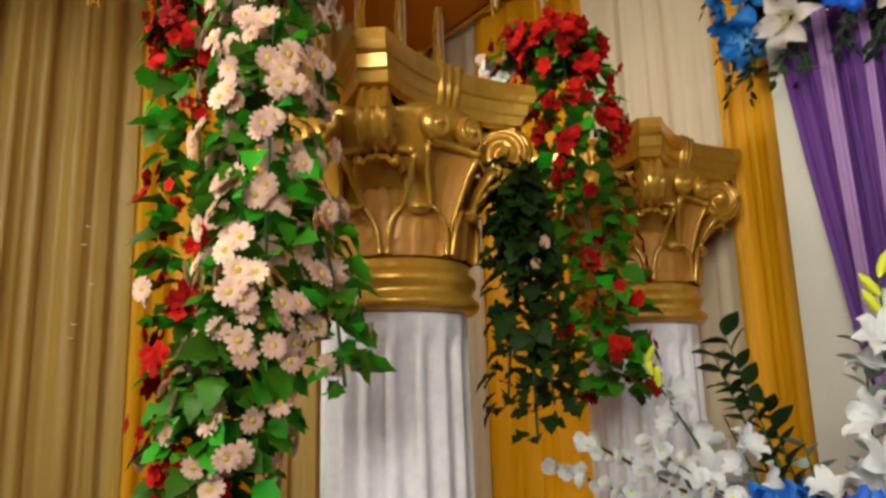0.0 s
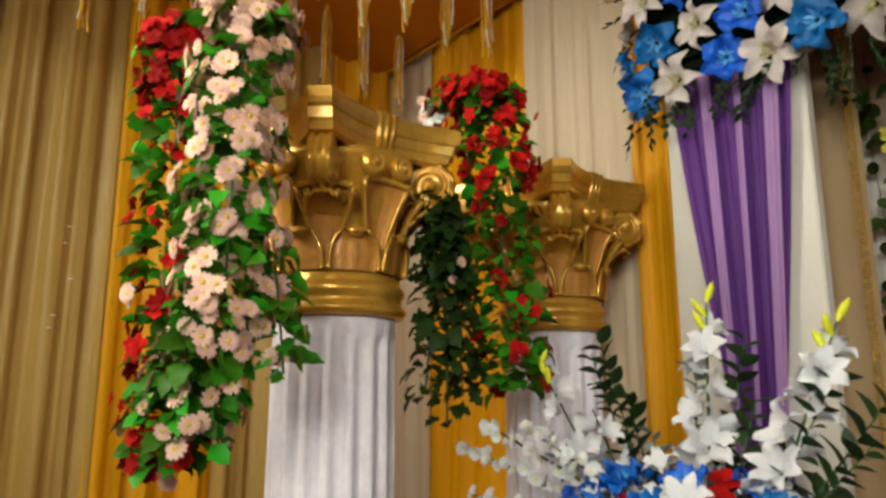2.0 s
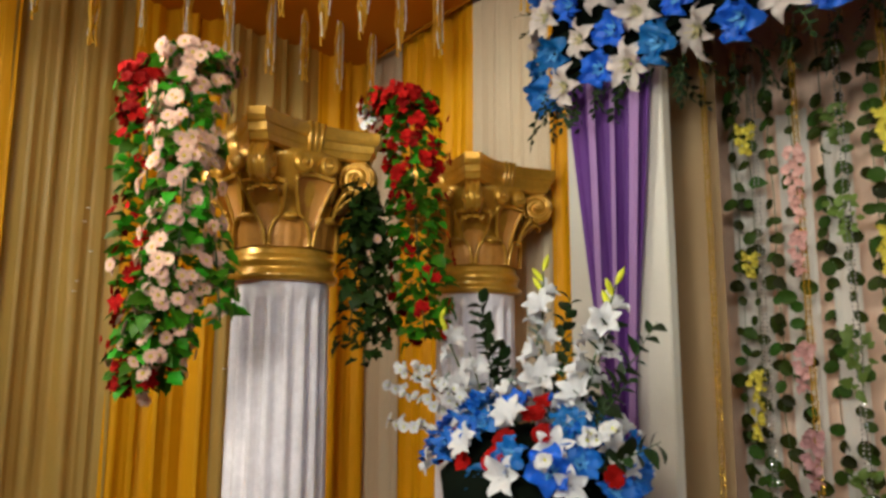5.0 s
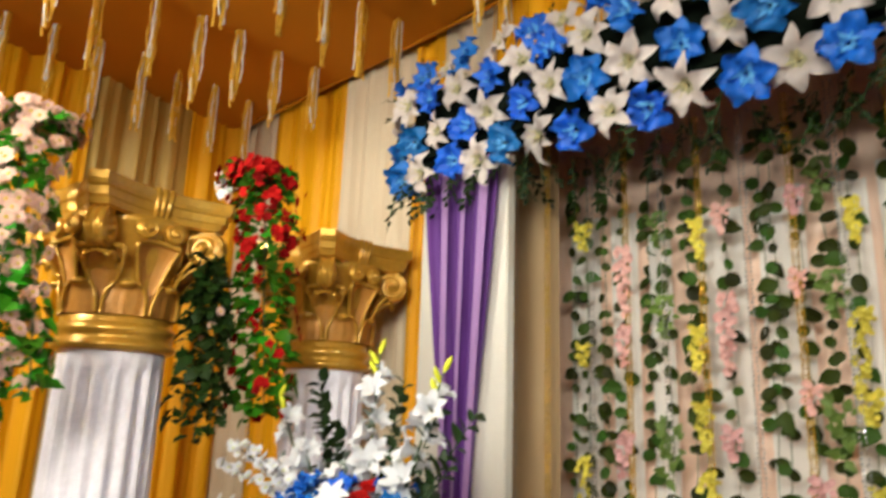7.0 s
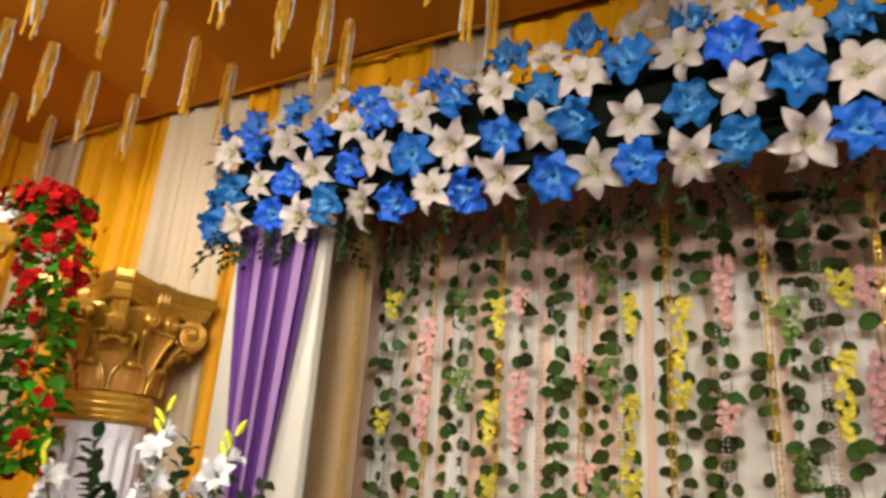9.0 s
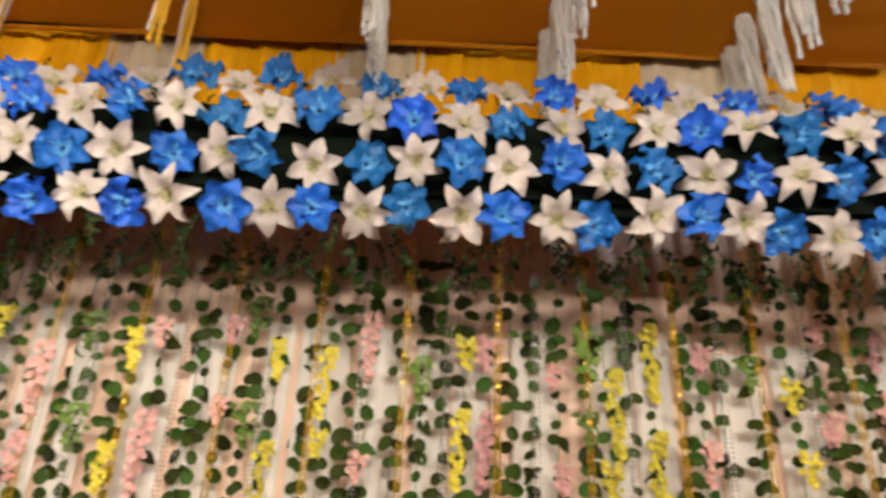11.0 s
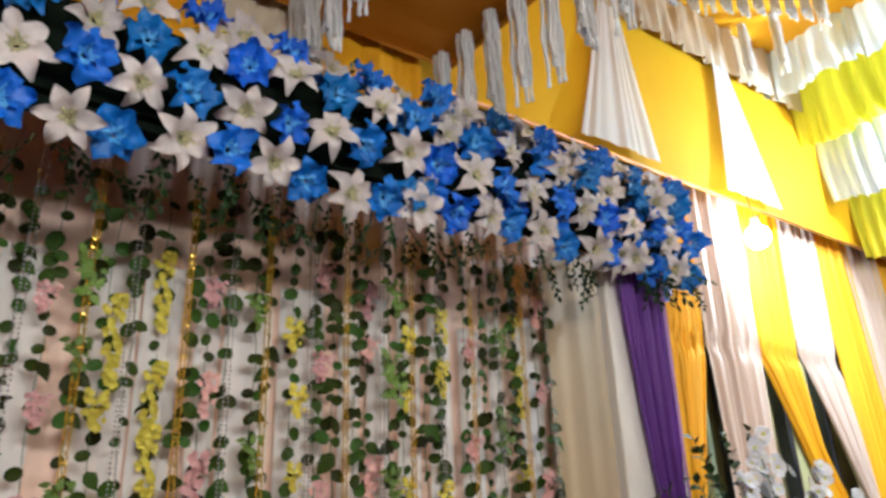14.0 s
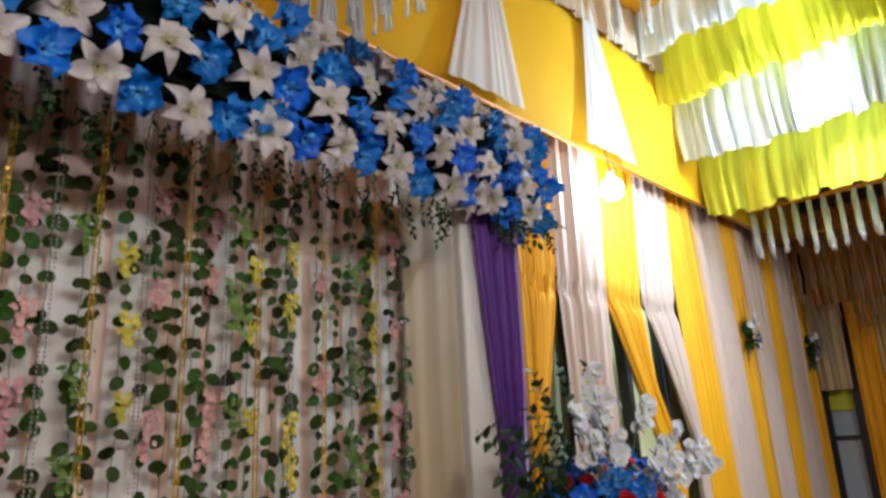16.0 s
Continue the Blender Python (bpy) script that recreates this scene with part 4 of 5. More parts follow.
for i in range(8):
    q = Vector((rnd(-1, 1), rnd(-1, 0), rnd(-0.8, 0.5))).to_track_quat("Y", "Z").to_matrix().to_4x4()
    part("leaf", random.choice(IVY), bunch, Matrix.Translation((rnd(-0.02, 0.03), 0.0, rnd(-0.04, 0.02))) @ q @ Matrix.Scale(0.7, 4))


# ---- flower arrangements before the pillars ----
def spike(parent, base, tip, florets, rg, bud=True):
    """A gladiolus spike: stem, white florets up one side, lime buds at the tip."""
    b, t = Vector(base), Vector(tip)
    d = t - b
    part("spike_stem", Soup().tube([b, b.lerp(t, 0.5) + Vector((0.01, 0, 0)), t], [0.005, 0.004, 0.002], 0, 5).mesh("spike_stem", "stem"), parent)
    for i in range(florets):
        k = 0.34 + 0.62 * i / florets
        a = 2.6 * i + rg.uniform(-0.5, 0.5)
        p = b.lerp(t, k) + Vector((0.008 * math.cos(a), 0.008 * math.sin(a), 0))
        m = facing(p, (math.cos(a) + 0.25, math.sin(a) - 0.35, rg.uniform(0.3, 1.0)), rg.uniform(0, 6), rg.uniform(0.72, 0.92) * (1.15 - 0.5 * k))
        part("white_floret", random.choice(GLAD), parent, m)
    if bud:
        for i in range(3):
            p = b.lerp(t, 0.9 + 0.05 * i)
            s = Soup()
            s.tube([(0, 0, 0), (0, 0, 0.015), (0, 0, 0.035), (0, 0, 0.05)], [0.003, 0.009, 0.008, 0.001], 0, 7)
            part("bud", s.mesh("bud", "bud"), parent, facing(p, (rg.uniform(-0.7, 0.7), rg.uniform(-0.6, 0.2), 1), 0, 1), "lime yellow bud")


GLAD = [lily_mesh("white_floret", random.Random(70 + k), 0.075, 0.021, ("snow", "snow", "snow"), 0.25, 0.3, 0.85) for k in range(3)]


def arrangement(cx, cy, flip):
    rg = random.Random(21)
    g = thing("flower_arrangement", "tall stand arrangement of white, blue and red silk flowers", "flower arrangement", "arrangements before the pillars", at=(cx, cy, 0))
    part("stand", Soup().lathe([(0.0, 0.0), (0.17, 0.0), (0.17, 0.02), (0.05, 0.05), (0.025, 0.10), (0.022, 0.6), (0.03, 0.95), (0.06, 1.0), (0.13, 1.12), (0.15, 1.22), (0.14, 1.23), (0.0, 1.2)], 32).mesh("stand", "gold"), g, label="gold flower stand")
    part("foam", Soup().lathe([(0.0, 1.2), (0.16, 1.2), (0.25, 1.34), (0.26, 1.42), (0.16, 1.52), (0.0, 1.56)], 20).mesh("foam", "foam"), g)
    f = flip
    # low cushion of blue and white lilies and red carnations, mixed evenly
    for i in range(84):
        e = math.asin(min(1, 0.02 + 0.95 * (i + 0.5) / 84))
        a = i * 2.39996 + rg.uniform(-0.15, 0.15)
        d = Vector((math.cos(a) * math.cos(e), math.sin(a) * math.cos(e), math.sin(e)))
        p = Vector((0, 0, 1.42)) + Vector((d.x * 0.33, d.y * 0.24, d.z * 0.21)) * rg.uniform(0.9, 1.08)
        pick = (0, 1, 2, 1, 0, 2, 0)[(i * 3 + i // 7) % 7]
        part(("blue_lily", "white_floret", "red_carnation")[pick], rg.choice((LILY_BLUE, GLAD, RED_BIG)[pick]), g, facing(p, d + Vector((0, -0.3, 0.1)), rg.uniform(0, 6), rg.uniform(0.68, 0.9) * (0.8 if pick == 1 else 1.0)))
    for tx, ty, tz, n in ((0.07, 0.0, 2.0, 9), (0.34, 0.0, 1.94, 9), (-0.42, -0.02, 1.87, 6), (-0.22, -0.05, 1.76, 6)):
        spike(g, (0.25 * tx * f, ty, 1.38), (tx * f, ty, tz), n, rg, bud=tz > 1.82)
    # blossom branches
    for tx, ty, tz in ((-0.72, -0.05, 1.64), (-0.55, -0.12, 1.72), (0.42, -0.1, 1.58), (0.30, -0.22, 1.5), (-0.3, -0.2, 1.72), (-0.62, -0.1, 1.52)):
        b, t = Vector((0, 0, 1.38)), Vector((tx * f, ty, tz))
        mid = b.lerp(t, 0.5) + Vector((0, 0, 0.05))
        part("twig", Soup().tube([b, mid, t], [0.005, 0.004, 0.0025], 0, 5).mesh("twig", "twig"), g)
        for i in range(26):
            k = 0.35 + 0.65 * (i + rg.random()) / 26
            p = (b.lerp(mid, k * 2) if k < 0.5 else mid.lerp(t, k * 2 - 1)) + Vector((rg.uniform(-0.013, 0.013), rg.uniform(-0.016, 0.01), rg.uniform(-0.013, 0.013)))
            part("blossom", rg.choice(BLOSSOM), g, facing(p, (rg.uniform(-1, 1), -1, rg.uniform(-0.3, 1)), rg.uniform(0, 6), rg.uniform(0.8, 1.2)))
    # leaf sprays
    for tx, ty, tz, src in ((-0.25, 0.02, 1.94, 0), (-0.2, 0.06, 1.8, 0), (0.34, 0.0, 1.86, 0), (-0.3, 0.05, 1.9, 0), (0.13, 0.05, 1.93, 0), (0.16, 0.02, 1.8, 0), (0.44, 0.03, 1.84, 0), (0.38, 0.02, 1.72, 0), (0.5, -0.05, 1.56, 0), (0.02, 0.03, 1.92, 1), (-0.12, 0.04, 1.72, 1), (0.2, 0.08, 1.72, 0), (-0.42, 0.0, 1.66, 1), (0.1, 0.0, 1.62, 0)):
        b, t = Vector((0.2 * tx * f, 0, 1.38)), Vector((tx * f, ty, tz))
        part("spray_stem", Soup().tube([b, b.lerp(t, 0.5), t], [0.004, 0.003, 0.001], 0, 5).mesh("spray_stem", "stem"), g)
        n = int((t - b).length / 0.025)
        for i in range(n):
            k = 0.3 + 0.7 * i / n
            d = (t - b).normalized()
            sd = d.cross(Vector((0, 1, 0))).normalized() * (1 if i % 2 else -1)
            way = d * 0.8 + sd + Vector((0, rg.uniform(-0.6, 0.3), 0))
            q = way.to_track_quat("Y", "Z").to_matrix().to_4x4()
            part("spray_leaf", rg.choice(FROST if src else OVAL), g, Matrix.Translation(b.lerp(t, k)) @ q @ Matrix.Rotation(rg.uniform(-0.8, 0.8), 4, "Y") @ Matrix.Scale(rg.uniform(0.6, 0.95), 4))
    return g


arrangement(-0.60, 1.40, 1)


def orchid_arrangement(cx, cy):
    rg = random.Random(33)
    g = thing("flower_arrangement", "stand arrangement of white silk orchids over red and blue flowers", "flower arrangement", "arrangements before the pillars", at=(cx, cy, 0))
    part("stand", Soup().lathe([(0.0, 0.0), (0.17, 0.0), (0.17, 0.02), (0.05, 0.05), (0.025, 0.10), (0.022, 0.6), (0.03, 0.95), (0.06, 1.0), (0.13, 1.12), (0.15, 1.22), (0.14, 1.23), (0.0, 1.2)], 32).mesh("stand", "gold"), g, label="gold flower stand")
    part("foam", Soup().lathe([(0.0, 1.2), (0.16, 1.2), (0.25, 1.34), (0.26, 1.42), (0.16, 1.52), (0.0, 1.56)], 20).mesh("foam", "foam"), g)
    for i in range(60):
        e = math.asin(min(1, 0.02 + 0.95 * (i + 0.5) / 60))
        a = i * 2.39996 + rg.uniform(-0.15, 0.15)
        d = Vector((math.cos(a) * math.cos(e), math.sin(a) * math.cos(e), math.sin(e)))
        p = Vector((0.02, 0, 1.43)) + Vector((d.x * 0.36, d.y * 0.24, d.z * 0.22)) * rg.uniform(0.9, 1.08)
        pick = (0, 1, 2, 0, 2)[(i * 3 + i // 7) % 5]
        part(("blue_lily", "white_floret", "red_carnation")[pick], rg.choice((LILY_BLUE, GLAD, RED_BIG)[pick]), g, facing(p, d + Vector((0, -0.3, 0.1)), rg.uniform(0, 6), rg.uniform(0.75, 0.95)))
    # branches of orchids: base, tip, number, spread, where the flowers begin
    for base, tip, n, spread, k0 in (((-0.03, -0.08, 1.5), (-0.09, -0.04, 2.0), 44, 0.085, 0.1), ((-0.15, -0.1, 1.5), (-0.32, -0.10, 1.86), 26, 0.055, 0.2), ((0.1, -0.05, 1.5), (0.38, -0.04, 1.90), 18, 0.05, 0.6), ((0.1, -0.1, 1.48), (0.62, -0.06, 1.77), 26, 0.05, 0.4), ((0.1, -0.14, 1.45), (0.98, -0.08, 1.60), 40, 0.06, 0.15), ((0.1, -0.16, 1.5), (0.80, -0.10, 1.68), 22, 0.055, 0.5), ((0.0, -0.2, 1.55), (0.30, -0.2, 1.62), 20, 0.06, 0.0)):
        b, t = Vector(base), Vector(tip)
        mid = b.lerp(t, 0.5) + Vector((0, 0, 0.06))
        part("branch", Soup().tube([b, mid, t], [0.005, 0.004, 0.002], 0, 5).mesh("branch", "stem"), g)
        for i in range(n):
            k = k0 + (1 - k0) * (i + rg.random()) / n
            r = spread * (1 - 0.6 * k)
            p = (b.lerp(mid, k * 2) if k < 0.5 else mid.lerp(t, k * 2 - 1)) + Vector((rg.uniform(-r, r), rg.uniform(-r, r), rg.uniform(-r, r)))
            part("orchid", rg.choice(BLOSSOM), g, facing(p, (rg.uniform(-1, 1), -1, rg.uniform(-0.3, 0.8)), rg.uniform(0, 6), rg.uniform(1.35, 1.9)))
    for tx, ty, tz, n in ((-0.30, 0.10, 2.03, 26), (-0.24, 0.12, 1.98, 26), (-0.36, 0.08, 1.88, 22), (-0.16, 0.06, 2.06, 24), (0.02, 0.05, 2.07, 24), (-0.40, 0.06, 1.75, 18), (-0.8, -0.02, 1.79, 20), (-0.66, 0.0, 1.84, 20), (-0.74, -0.05, 1.64, 18), (-0.54, 0.0, 1.74, 18), (-0.6, -0.05, 1.56, 16), (-0.45, -0.05, 1.66, 16), (-0.7, -0.1, 1.5, 16), (0.25, 0.1, 1.86, 18), (0.42, 0.08, 1.72, 16)):
        b, t = Vector((0.2 * tx, 0, 1.40)), Vector((tx, ty, tz))
        part("spray_stem", Soup().tube([b, b.lerp(t, 0.5), t], [0.004, 0.003, 0.001], 0, 5).mesh("spray_stem", "stem"), g)
        d = (t - b).normalized()
        for i in range(n):
            sd = d.cross(Vector((0, 1, 0))).normalized() * (1 if i % 2 else -1)
            way = d * 0.8 + sd + Vector((0, rg.uniform(-0.6, 0.3), 0))
            part("spray_leaf", rg.choice(OVAL), g, Matrix.Translation(b.lerp(t, 0.25 + 0.75 * i / n)) @ way.to_track_quat("Y", "Z").to_matrix().to_4x4() @ Matrix.Rotation(rg.uniform(-0.8, 0.8), 4, "Y") @ Matrix.Scale(rg.uniform(0.6, 0.95), 4))
    return g


orchid_arrangement(3.98, 1.66)


# ---- rope tassels under the ceiling ----
def tassel_mesh(rg, mats, length, n, girth, cord=0.0052, loose=0.006):
    """A hank of crinkled cords with uneven ends."""
    s = Soup()
    for i in range(n):
        x, y, ph = rg.uniform(-girth, girth), rg.uniform(-girth, girth), rg.uniform(0, 6.28)
        L = length * rg.uniform(0.72, 1.05)
        sway = loose * rg.uniform(0.5, 1.5)
        pts = [(x * (0.7 + 0.3 * min(1, 4 * k / 11)) + sway * math.sin(ph + k), y * (0.7 + 0.3 * min(1, 4 * k / 11)) + sway * math.cos(ph + 1.3 * k), -L * k / 11) for k in range(12)]
        s.tube(pts, [cord * (0.8 + 0.55 * (k % 2)) for k in range(12)], i % len(mats), 5)
    return s.mesh("tassel", *mats)


rt = random.Random(9)
TASSEL = {"rope_white": [tassel_mesh(rt, ("rope_white",), 0.38, 24, 0.022, 0.0060, 0.0028) for _ in range(3)], "rope_gold": [tassel_mesh(rt, ("rope_gold", "rope_gold", "rope_gold", "rope_white"), 0.38, 12, 0.019, 0.0042, 0.004) for _ in range(4)], "rope_brown": [tassel_mesh(rt, ("rope_brown",), 0.38, 9, 0.026) for _ in range(3)], "tinsel_silver": [tassel_mesh(rt, ("tinsel_silver",), 0.38, 16, 0.020, 0.005, 0.0025) for _ in range(3)]}


def tassel(x, y, ztop, zend, mat):
    me = rt.choice(TASSEL[mat])
    ob = thing("rope_tassel", {"rope_white": "white fringed rope tassel hanging from the ceiling", "rope_gold": "yellow fringed rope tassel hanging from the ceiling", "rope_brown": "brown fringed rope tassel hanging from a rail", "tinsel_silver": "glittering silver tinsel tassel hanging from a rail"}[mat], "tassel", "ceiling tassels", at=(x, y, ztop), mesh=me)
    ob.scale = (1, 1, (ztop - zend) / 0.38)


for x in (-2.45, -1.80, -1.13, -0.46, 0.18):
    for i in range(12):
        tassel(x + rt.uniform(-0.04, 0.04), -0.42 + 0.212 * i + rt.uniform(-0.02, 0.02), CEIL + 0.06, 3.19 + rt.uniform(-0.05, 0.05), "rope_gold")
for x in (0.82, 1.41, 2.06, 2.73):
    for i in range(11):
        tassel(x + rt.uniform(-0.015, 0.015), 2.02 - 0.15 * i, CEIL + 0.06, (3.15 if x > 2.5 else 3.19) + rt.uniform(-0.03, 0.03), "rope_white")


# ---- yellow valance with white fans, east of the flat ceiling ----
VY = 2.16
thing("valance", "smooth marigold yellow cloth band under the high ceiling", "valance", mesh=Soup().grid(4, 60, lambda u, v: (2.66 + 6.6 * v, VY - 0.03 * math.sin(u * 3.1), 3.50 + 1.35 * u)).mesh("valance", "valance"))
thing("valance_rail", "thin cloth-wrapped rail under the yellow band", "rail", mesh=Soup().tube([(2.66, VY - 0.03, 3.5), (6.0, VY - 0.03, 3.49), (9.3, VY - 0.03, 3.5)], 0.010, 0, 8).mesh("valance_rail", "copper"))
for bx, tx in ((3.94, 3.98), (5.21, 5.06)):
    def fan(v, u, bx=bx, tx=tx):
        w = 0.05 + 0.26 * v ** 1.1
        return (tx + (bx - tx) * v + (2 * u - 1) * w, VY - 0.075 - v * (0.004 * math.sin(u * 41 + 2 * math.sin(u * 9)) + 0.006 * math.sin(u * 17 + bx)), 4.62 - 1.10 * v + 0.012 * v * math.sin(u * 3.1))
    thing("white_fan_drape", "white net cloth fanned out over the yellow band", "drape", "white fans", mesh=Soup().grid(16, 60, fan).mesh("white_fan_drape", "white"))
drape((2.7, VY - 0.05), (9.0, VY - 0.05), 4.45, 4.84, "cream", "cream frill along the top of the yellow band", folds=60, depth=0.05, name="frill", res=5)

# back wall drapes east of the stage, gathered between the windows
EY = 2.29
spec = [(4.28, 4.72, "sunny", [(0, 0.0, 1), (0.30, 0.05, 0.87), (0.54, 0.07, 0.34), (1, 0.05, 0.28)]),
        (4.68, 5.24, "blush", [(0, 0.03, 1), (0.30, 0, 0.93), (0.42, 0.04, 0.88), (1, 0.1, 0.75)]),
        (5.2, 5.74, "sunny", [(0, 0.03, 1), (0.295, 0, 0.81), (0.45, 0.59, 0.98), (0.56, 0.93, 1.39), (1, 1.1, 1.5)]),
        (5.66, 6.2, "blush", [(0, 0.1, 1), (0.29, 0, 0.89), (0.42, 0.52, 1.05), (0.56, 1.02, 1.13), (1, 1.08, 1.2)]),
        (6.14, 6.71, "sunny", [(0, 0, 0.97), (1, 0.52, 1.58)]), (6.67, 7.17, "blush", [(0, 0, 0.97), (1, 0.56, 1.55)]), (7.1, 7.58, "sunny", [(0, 0, 1), (1, 0.45, 1.35)]), (7.54, 8.14, "blush", [(0, 0, 1), (1, 0.25, 0.98)]), (8.1, 8.47, "sunny", None), (8.44, 8.95, "blush", None), (8.9, 9.27, "sunny", None)]
for i, (x0, x1, mat, sq) in enumerate(spec):
    drape((x0, EY - 0.012 * (i % 2)), (x1, EY - 0.012 * (i % 2)), 0.05, 3.68, mat, {"sunny": "marigold yellow curtain gathered beside a window", "blush": "cream curtain gathered beside a window"}[mat], folds=9, depth=0.05, squeeze=sq, seed=90 + i, group="window drapes", tie=2.60 if i < 4 else 0)


def window_frame(x0, x1, i):
    w = thing(f"window_{i}", "wide window with a dark frame behind gathered drapes", "window", kind="structure")
    part("window_frame", Soup().box(x0, x1, EY + 0.16, EY + 0.22, 0.5, 0.56).box(x0, x1, EY + 0.16, EY + 0.22, 2.74, 2.8).box(x0, x0 + 0.06, EY + 0.16, EY + 0.22, 0.5, 2.8).box(x1 - 0.06, x1, EY + 0.16, EY + 0.22, 0.5, 2.8).box((x0 + x1) / 2 - 0.03, (x0 + x1) / 2 + 0.03, EY + 0.15, EY + 0.22, 0.5, 2.8).box(x0, x1, EY + 0.16, EY + 0.2, 1.55, 1.6).mesh("window_frame", "dark", smooth=False), w)
    part("pane", Soup().box(x0, x1, EY + 0.23, EY + 0.24, 0.5, 2.8).mesh("pane", "greenwall", smooth=False), w)


window_frame(4.2, 5.1, 1)
window_frame(5.15, 6.3, 2)
slab("wall_north_east", "pale green wall behind the window drapes", "wall", 5.0, 12.2, BACK + 0.08, BACK + 0.28, 0, 5.0, "greenwall")

# ceiling ruffles across the hall
def ruffle(x, z, mat, label, seed):
    """A loosely gathered net frill along y, with folds of uneven width and a wavy hem."""
    rg = random.Random(seed)
    knots = [0.0]
    while knots[-1] < 5.6:
        knots.append(knots[-1] + rg.uniform(0.045, 0.15))
    amp = [rg.uniform(0.35, 1.0) for _ in knots]
    cols = []
    for i, (a, b) in enumerate(zip(knots, knots[1:])):
        for j in range(5):
            k = j / 5
            cols.append((a + (b - a) * k, math.sin(math.pi * k) * amp[i], i))
    rows = 8

    def fn(v, u):
        y, bulge, i = cols[min(round(u * (len(cols) - 1)), len(cols) - 1)]
        lean = 0.05 * math.sin(1.7 * y + seed) * v
        puff = bulge * (0.03 + 0.10 * v)
        drop = 0.62 * v + 0.035 * v * math.sin(7 * amp[i]) + 0.02 * bulge * v
        return (x + 0.03 - puff - 0.05 * math.sin(math.pi * v) * amp[i], VY - y + lean, z + 0.62 - drop)
    thing("ceiling_ruffle", label, "curtain", "ceiling ruffles", mesh=Soup().grid(rows, len(cols) - 1, fn).mesh("ceiling_ruffle", mat))


for i, (x, z, mat) in enumerate(((5.80, 4.47, "white"), (6.12, 4.17, "lemon"), (6.36, 3.75, "white"), (6.72, 3.39, "lemon"))):
    ruffle(x, z, "frost_net" if mat == "white" else mat, {"white": "white net ruffle hung across the ceiling", "lemon": "lemon yellow net ruffle hung across the ceiling"}[mat], 40 + i)
    thing("ruffle_roof", "cloth roof above a net ruffle", "drape", "ruffle roofs", mesh=Soup().grid(3, 8, lambda u, v, x=x, z=z: (x + 0.62 * u, VY - 5.5 * v, z + 0.62 - 0.36 * u)).mesh("ruffle_roof", mat))
thing("tassel_rail", "cloth wrapped rail that carries far tassels", "rail", mesh=Soup().tube([(7.7, VY, 3.66), (7.7, 0, 3.65), (7.7, -4.2, 3.66)], 0.02, 0, 6).mesh("tassel_rail", "orange"))
for i in range(26):
    tassel(7.7, 2.10 - 0.118 * i, 3.65, 3.21 + rt.uniform(-0.05, 0.05), "tinsel_silver")
thing("tassel_rail", "cloth wrapped rail that carries far tassels", "rail", mesh=Soup().tube([(8.75, VY, 3.6), (8.75, 0, 3.59), (8.75, -4.2, 3.6)], 0.02, 0, 6).mesh("tassel_rail", "orange"))
for i in range(34):
    tassel(8.75 + rt.uniform(-0.06, 0.06), 2.12 - 0.075 * i, 3.59, 2.88 - min(0.3, 0.04 * i) + rt.uniform(-0.08, 0.08), "rope_brown")
for i in range(9):
    tassel(4.36 + 0.10 * i, 1.79 - 0.044 * i, HIGH, 4.40 + rt.uniform(-0.04, 0.04), "rope_white")
for x, y in ((5.38, 1.81), (5.32, 2.0)):
    tassel(x, y, HIGH, 4.38, "rope_white")
drape((9.25, VY), (9.25, -3.4), 2.95, 3.95, "orange", "burnt orange pelmet curtain across the far end of the hall", folds=34, depth=0.06, res=5)
drape((9.3, 2.28), (9.3, 1.95), 2.09, 3.1, "tan", "short tan curtain over the far door", folds=5, depth=0.04, seed=129, group="far curtains")
for i, (y0, y1, mat) in enumerate(((1.90, 1.66, "yellow"), (1.66, 1.25, "beige"), (1.25, 0.8, "yellow"), (0.8, 0.3, "beige"), (0.3, -0.4, "yellow"), (-0.4, -1.4, "beige"), (-1.4, -3.0, "yellow"))):
    drape((9.3, y0), (9.3, y1), 0.02, 3.1, mat, {"yellow": "marigold yellow curtain at the far end of the hall", "beige": "beige curtain at the far end of the hall"}[mat], folds=6, depth=0.05, seed=130 + i, group="far curtains")
door = thing("door_1", "pale blue grey door with a dark frame", "door", kind="structure")
part("door_frame", Soup().box(9.38, 9.44, 1.93, 2.0, 0, 2.3).box(9.42, 9.48, 2.24, 2.3, 0, 2.3).box(9.42, 9.48, 2.0, 2.24, 2.24, 2.3).box(9.42, 9.47, 2.0, 2.24, 1.60, 1.64).mesh("door_frame", "dark", smooth=False), door)
part("leaf_panel", Soup().box(9.45, 9.49, 1.98, 2.26, 0.0, 1.88).mesh("leaf_panel", "glass", smooth=False), door)
part("fanlight", Soup().box(9.45, 9.49, 1.98, 2.26, 1.89, 2.26).mesh("fanlight", "lemon", smooth=False), door)
slab("wall_far", "plain brown wall at the far end of the hall", "wall", 9.5, 9.6, -4.2, 2.6, 0, 4.84, "plain")


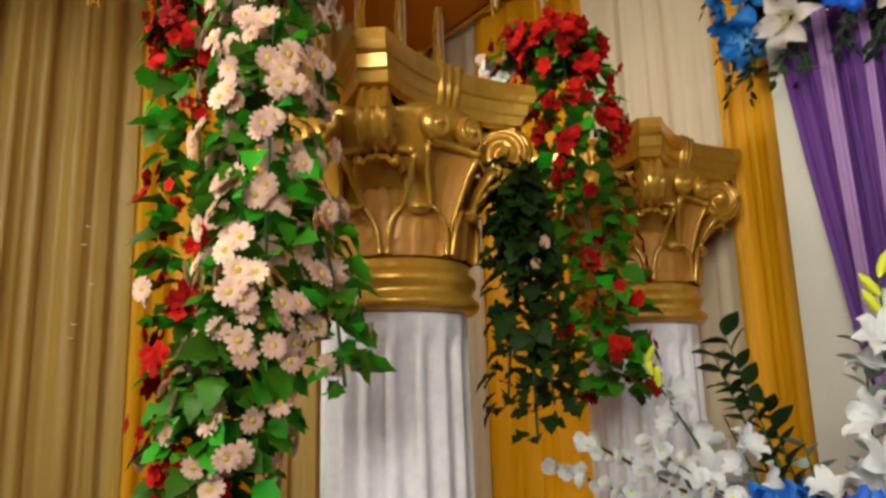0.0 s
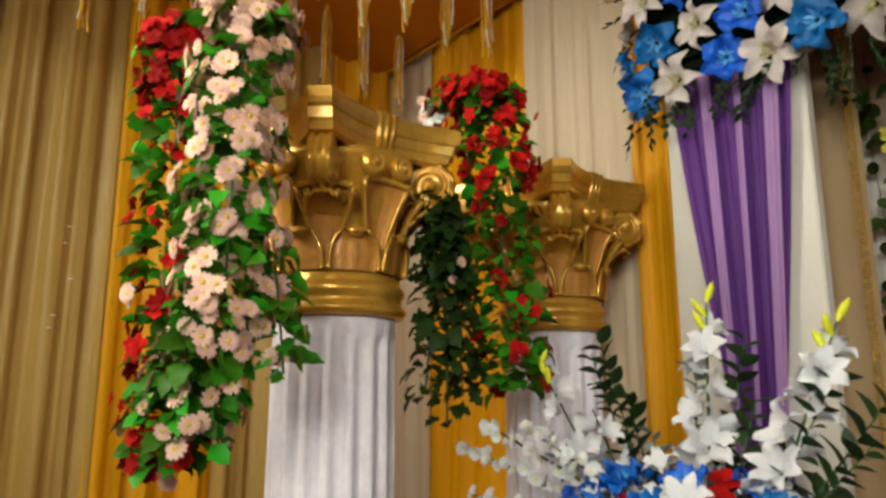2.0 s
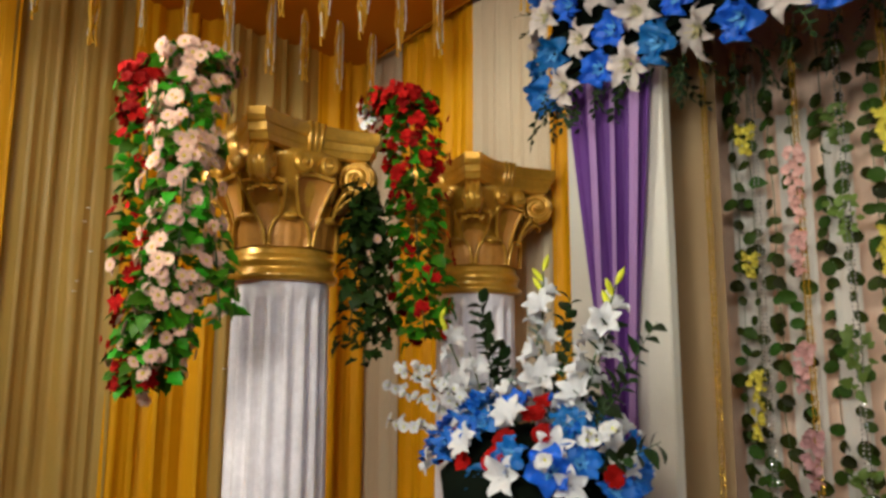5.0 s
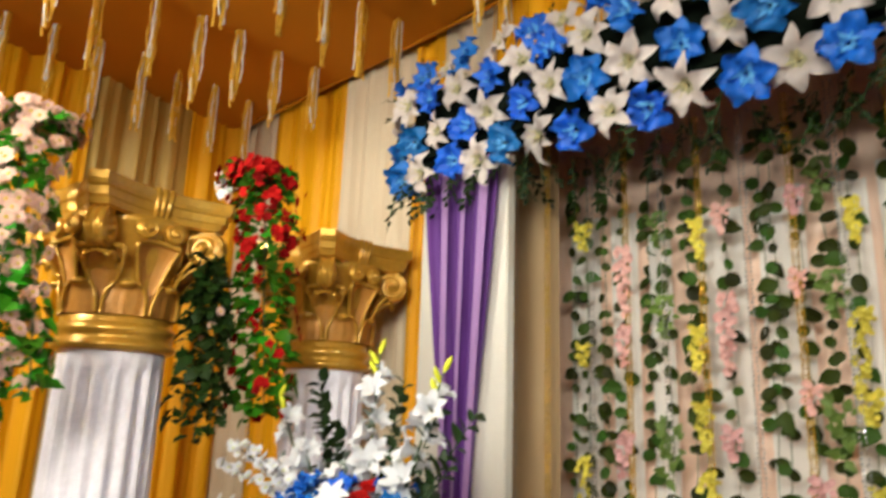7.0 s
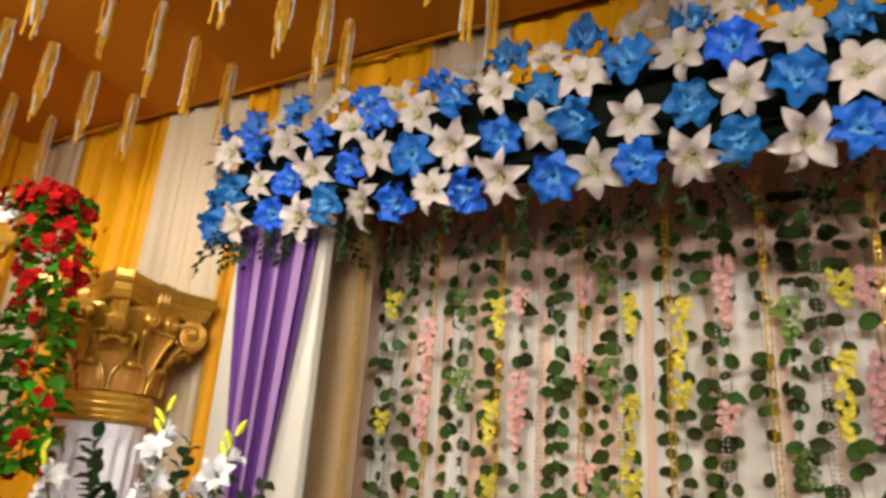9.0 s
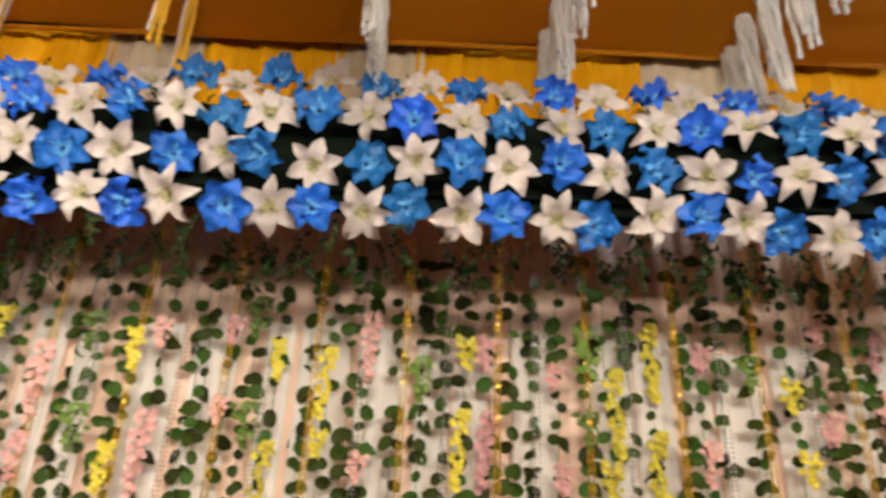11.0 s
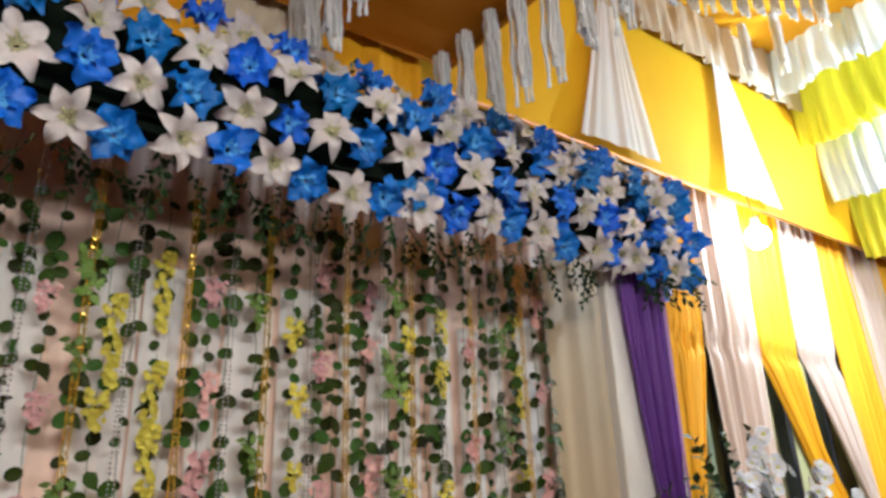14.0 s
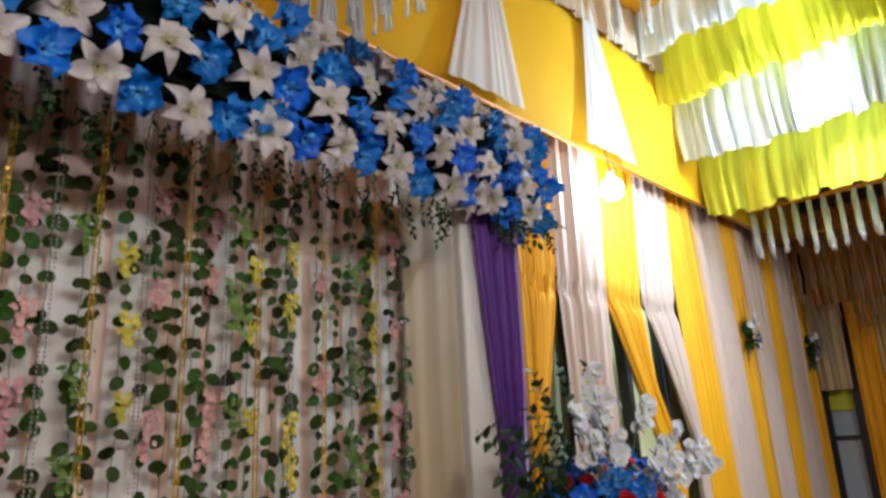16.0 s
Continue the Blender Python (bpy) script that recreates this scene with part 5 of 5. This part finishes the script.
# small bouquets on the window drapes
def bouquet(x, z):
    g = thing("wall_bouquet", "small bouquet of pale silk flowers pinned to the drape", "bouquet", "wall bouquets", at=(x, EY - 0.05, z))
    part("tie", Soup().tube([(0.0, 0.02, -0.30), (-0.01, -0.01, -0.12), (0, -0.02, 0.05), (-0.02, -0.03, 0.30)], [0.012, 0.010, 0.007, 0.004], 0, 5).mesh("tie", "stem"), g)
    for cx, cz, n in ((0.03, 0.10, 7), (0.04, -0.10, 8), (-0.05, 0.06, 3)):
        for i in range(n):
            part("flower", random.choice(BLOSSOM), g, facing((cx + rnd(-0.045, 0.045), rnd(-0.09, -0.05), cz + rnd(-0.05, 0.05)), (rnd(-0.6, 0.6), -1, rnd(-0.3, 0.4)), rnd(0, 6), 1.7))
    for x0, z0 in ((0.03, 0.0), (0.06, 0.015)):
        part("flower", SUN_FLOWER[0], g, facing((x0, -0.09, z0), (0.1, -1, 0.1), x0 * 9, 1.7))
    for x0, z0 in ((0.10, 0.05), (0.11, -0.05)):
        part("flower", LILY_BLUE[0], g, facing((x0, -0.06, z0), (0.4, -1, 0), z0 * 20, 0.75))
    for i in range(16):
        q = Vector((rnd(-1, 0.3), rnd(-0.6, 0), rnd(-1, 0.8))).to_track_quat("Y", "Z").to_matrix().to_4x4()
        part("leaf", random.choice(OVAL), g, Matrix.Translation((-0.03, -0.03, rnd(-0.16, 0.08))) @ q @ Matrix.Scale(1.7, 4))


bouquet(7.42, 2.55)
bouquet(9.05, 2.54)


# ---- bulbs, and added flood and tube lamps out of view ----
def flood_lamp(p, target):
    ob = thing("flood_lamp", "unseen small white flood lamp in a dark housing, added for light", "lamp", "flood lamps")
    ob.matrix_world = look(p, target)
    part("housing", Soup().box(-0.11, 0.11, -0.08, 0.08, 0.012, 0.06, bevel=0.008).mesh("housing", "dark", smooth=False), ob)
    part("lamp_glass", Soup().box(-0.10, 0.10, -0.07, 0.07, -0.004, 0.011).mesh("lamp_glass", "lamp", smooth=False), ob, label="glowing lamp glass")
    part("bracket", Soup().tube([(0, 0, 0.05), (0, 0.0, 0.16)], 0.012, 0, 6).mesh("bracket", "dark"), ob)


for bulb_at in (LAMP_WALL, LAMP_ROOF):
    bulb = thing("bulb_lamp", "bare lit bulb in a dark holder on a wire", "lamp", "bare bulbs", at=bulb_at)
    part("bulb_glass", Soup().lathe([(0.001, -0.09), (0.04, -0.080), (0.066, -0.05), (0.072, -0.01), (0.055, 0.03), (0.02, 0.055)], 24).mesh("bulb_glass", "lamp"), bulb, label="glowing bulb glass").visible_shadow = False
    part("holder", Soup().lathe([(0.021, 0.05), (0.024, 0.06), (0.024, 0.11), (0.001, 0.11)], 14).mesh("holder", "board"), bulb)
    part("wire", Soup().tube([(0, 0, 0.11), (0.02, 0.03, 0.25), (0.0, 0.05, HIGH - bulb_at[2] + 0.01)], 0.004, 0, 5).mesh("wire", "dark"), bulb)
flood_lamp(ADDED_LAMP_EAST, (6.0, 2.2, 2.5))


def lamp_stand(x, y, z):
    st = thing("lamp_stand", "unseen black metal tripod stand that carries an added lamp", "lamp stand", "lamp stands", at=(x, y, 0))
    part("pole", Soup().tube([(0, 0, 0.3), (0, 0, z)], 0.018, 0, 10).mesh("pole", "dark"), st)
    for k in range(3):
        a = k * 2.094
        part("leg", Soup().tube([(0, 0, 0.55), (0.45 * math.cos(a), 0.45 * math.sin(a), 0.0)], 0.012, 0, 8).mesh("leg", "dark"), st)


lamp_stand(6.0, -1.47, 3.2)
flood_lamp(ADDED_LAMP_KEY, (-1.5, 1.15, 2.2))
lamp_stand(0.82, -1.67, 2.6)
for lamp_at, target, half in ((ADDED_LAMP_HALL, (1.85, 2.2, 1.9), 1.25), (ADDED_LAMP_WEST, (-1.25, 1.6, 1.9), 0.5)):
    tubes = thing("tube_lamp", "unseen bank of lit white tube lamps, assumed hung from the ceiling", "lamp", "tube lamps")
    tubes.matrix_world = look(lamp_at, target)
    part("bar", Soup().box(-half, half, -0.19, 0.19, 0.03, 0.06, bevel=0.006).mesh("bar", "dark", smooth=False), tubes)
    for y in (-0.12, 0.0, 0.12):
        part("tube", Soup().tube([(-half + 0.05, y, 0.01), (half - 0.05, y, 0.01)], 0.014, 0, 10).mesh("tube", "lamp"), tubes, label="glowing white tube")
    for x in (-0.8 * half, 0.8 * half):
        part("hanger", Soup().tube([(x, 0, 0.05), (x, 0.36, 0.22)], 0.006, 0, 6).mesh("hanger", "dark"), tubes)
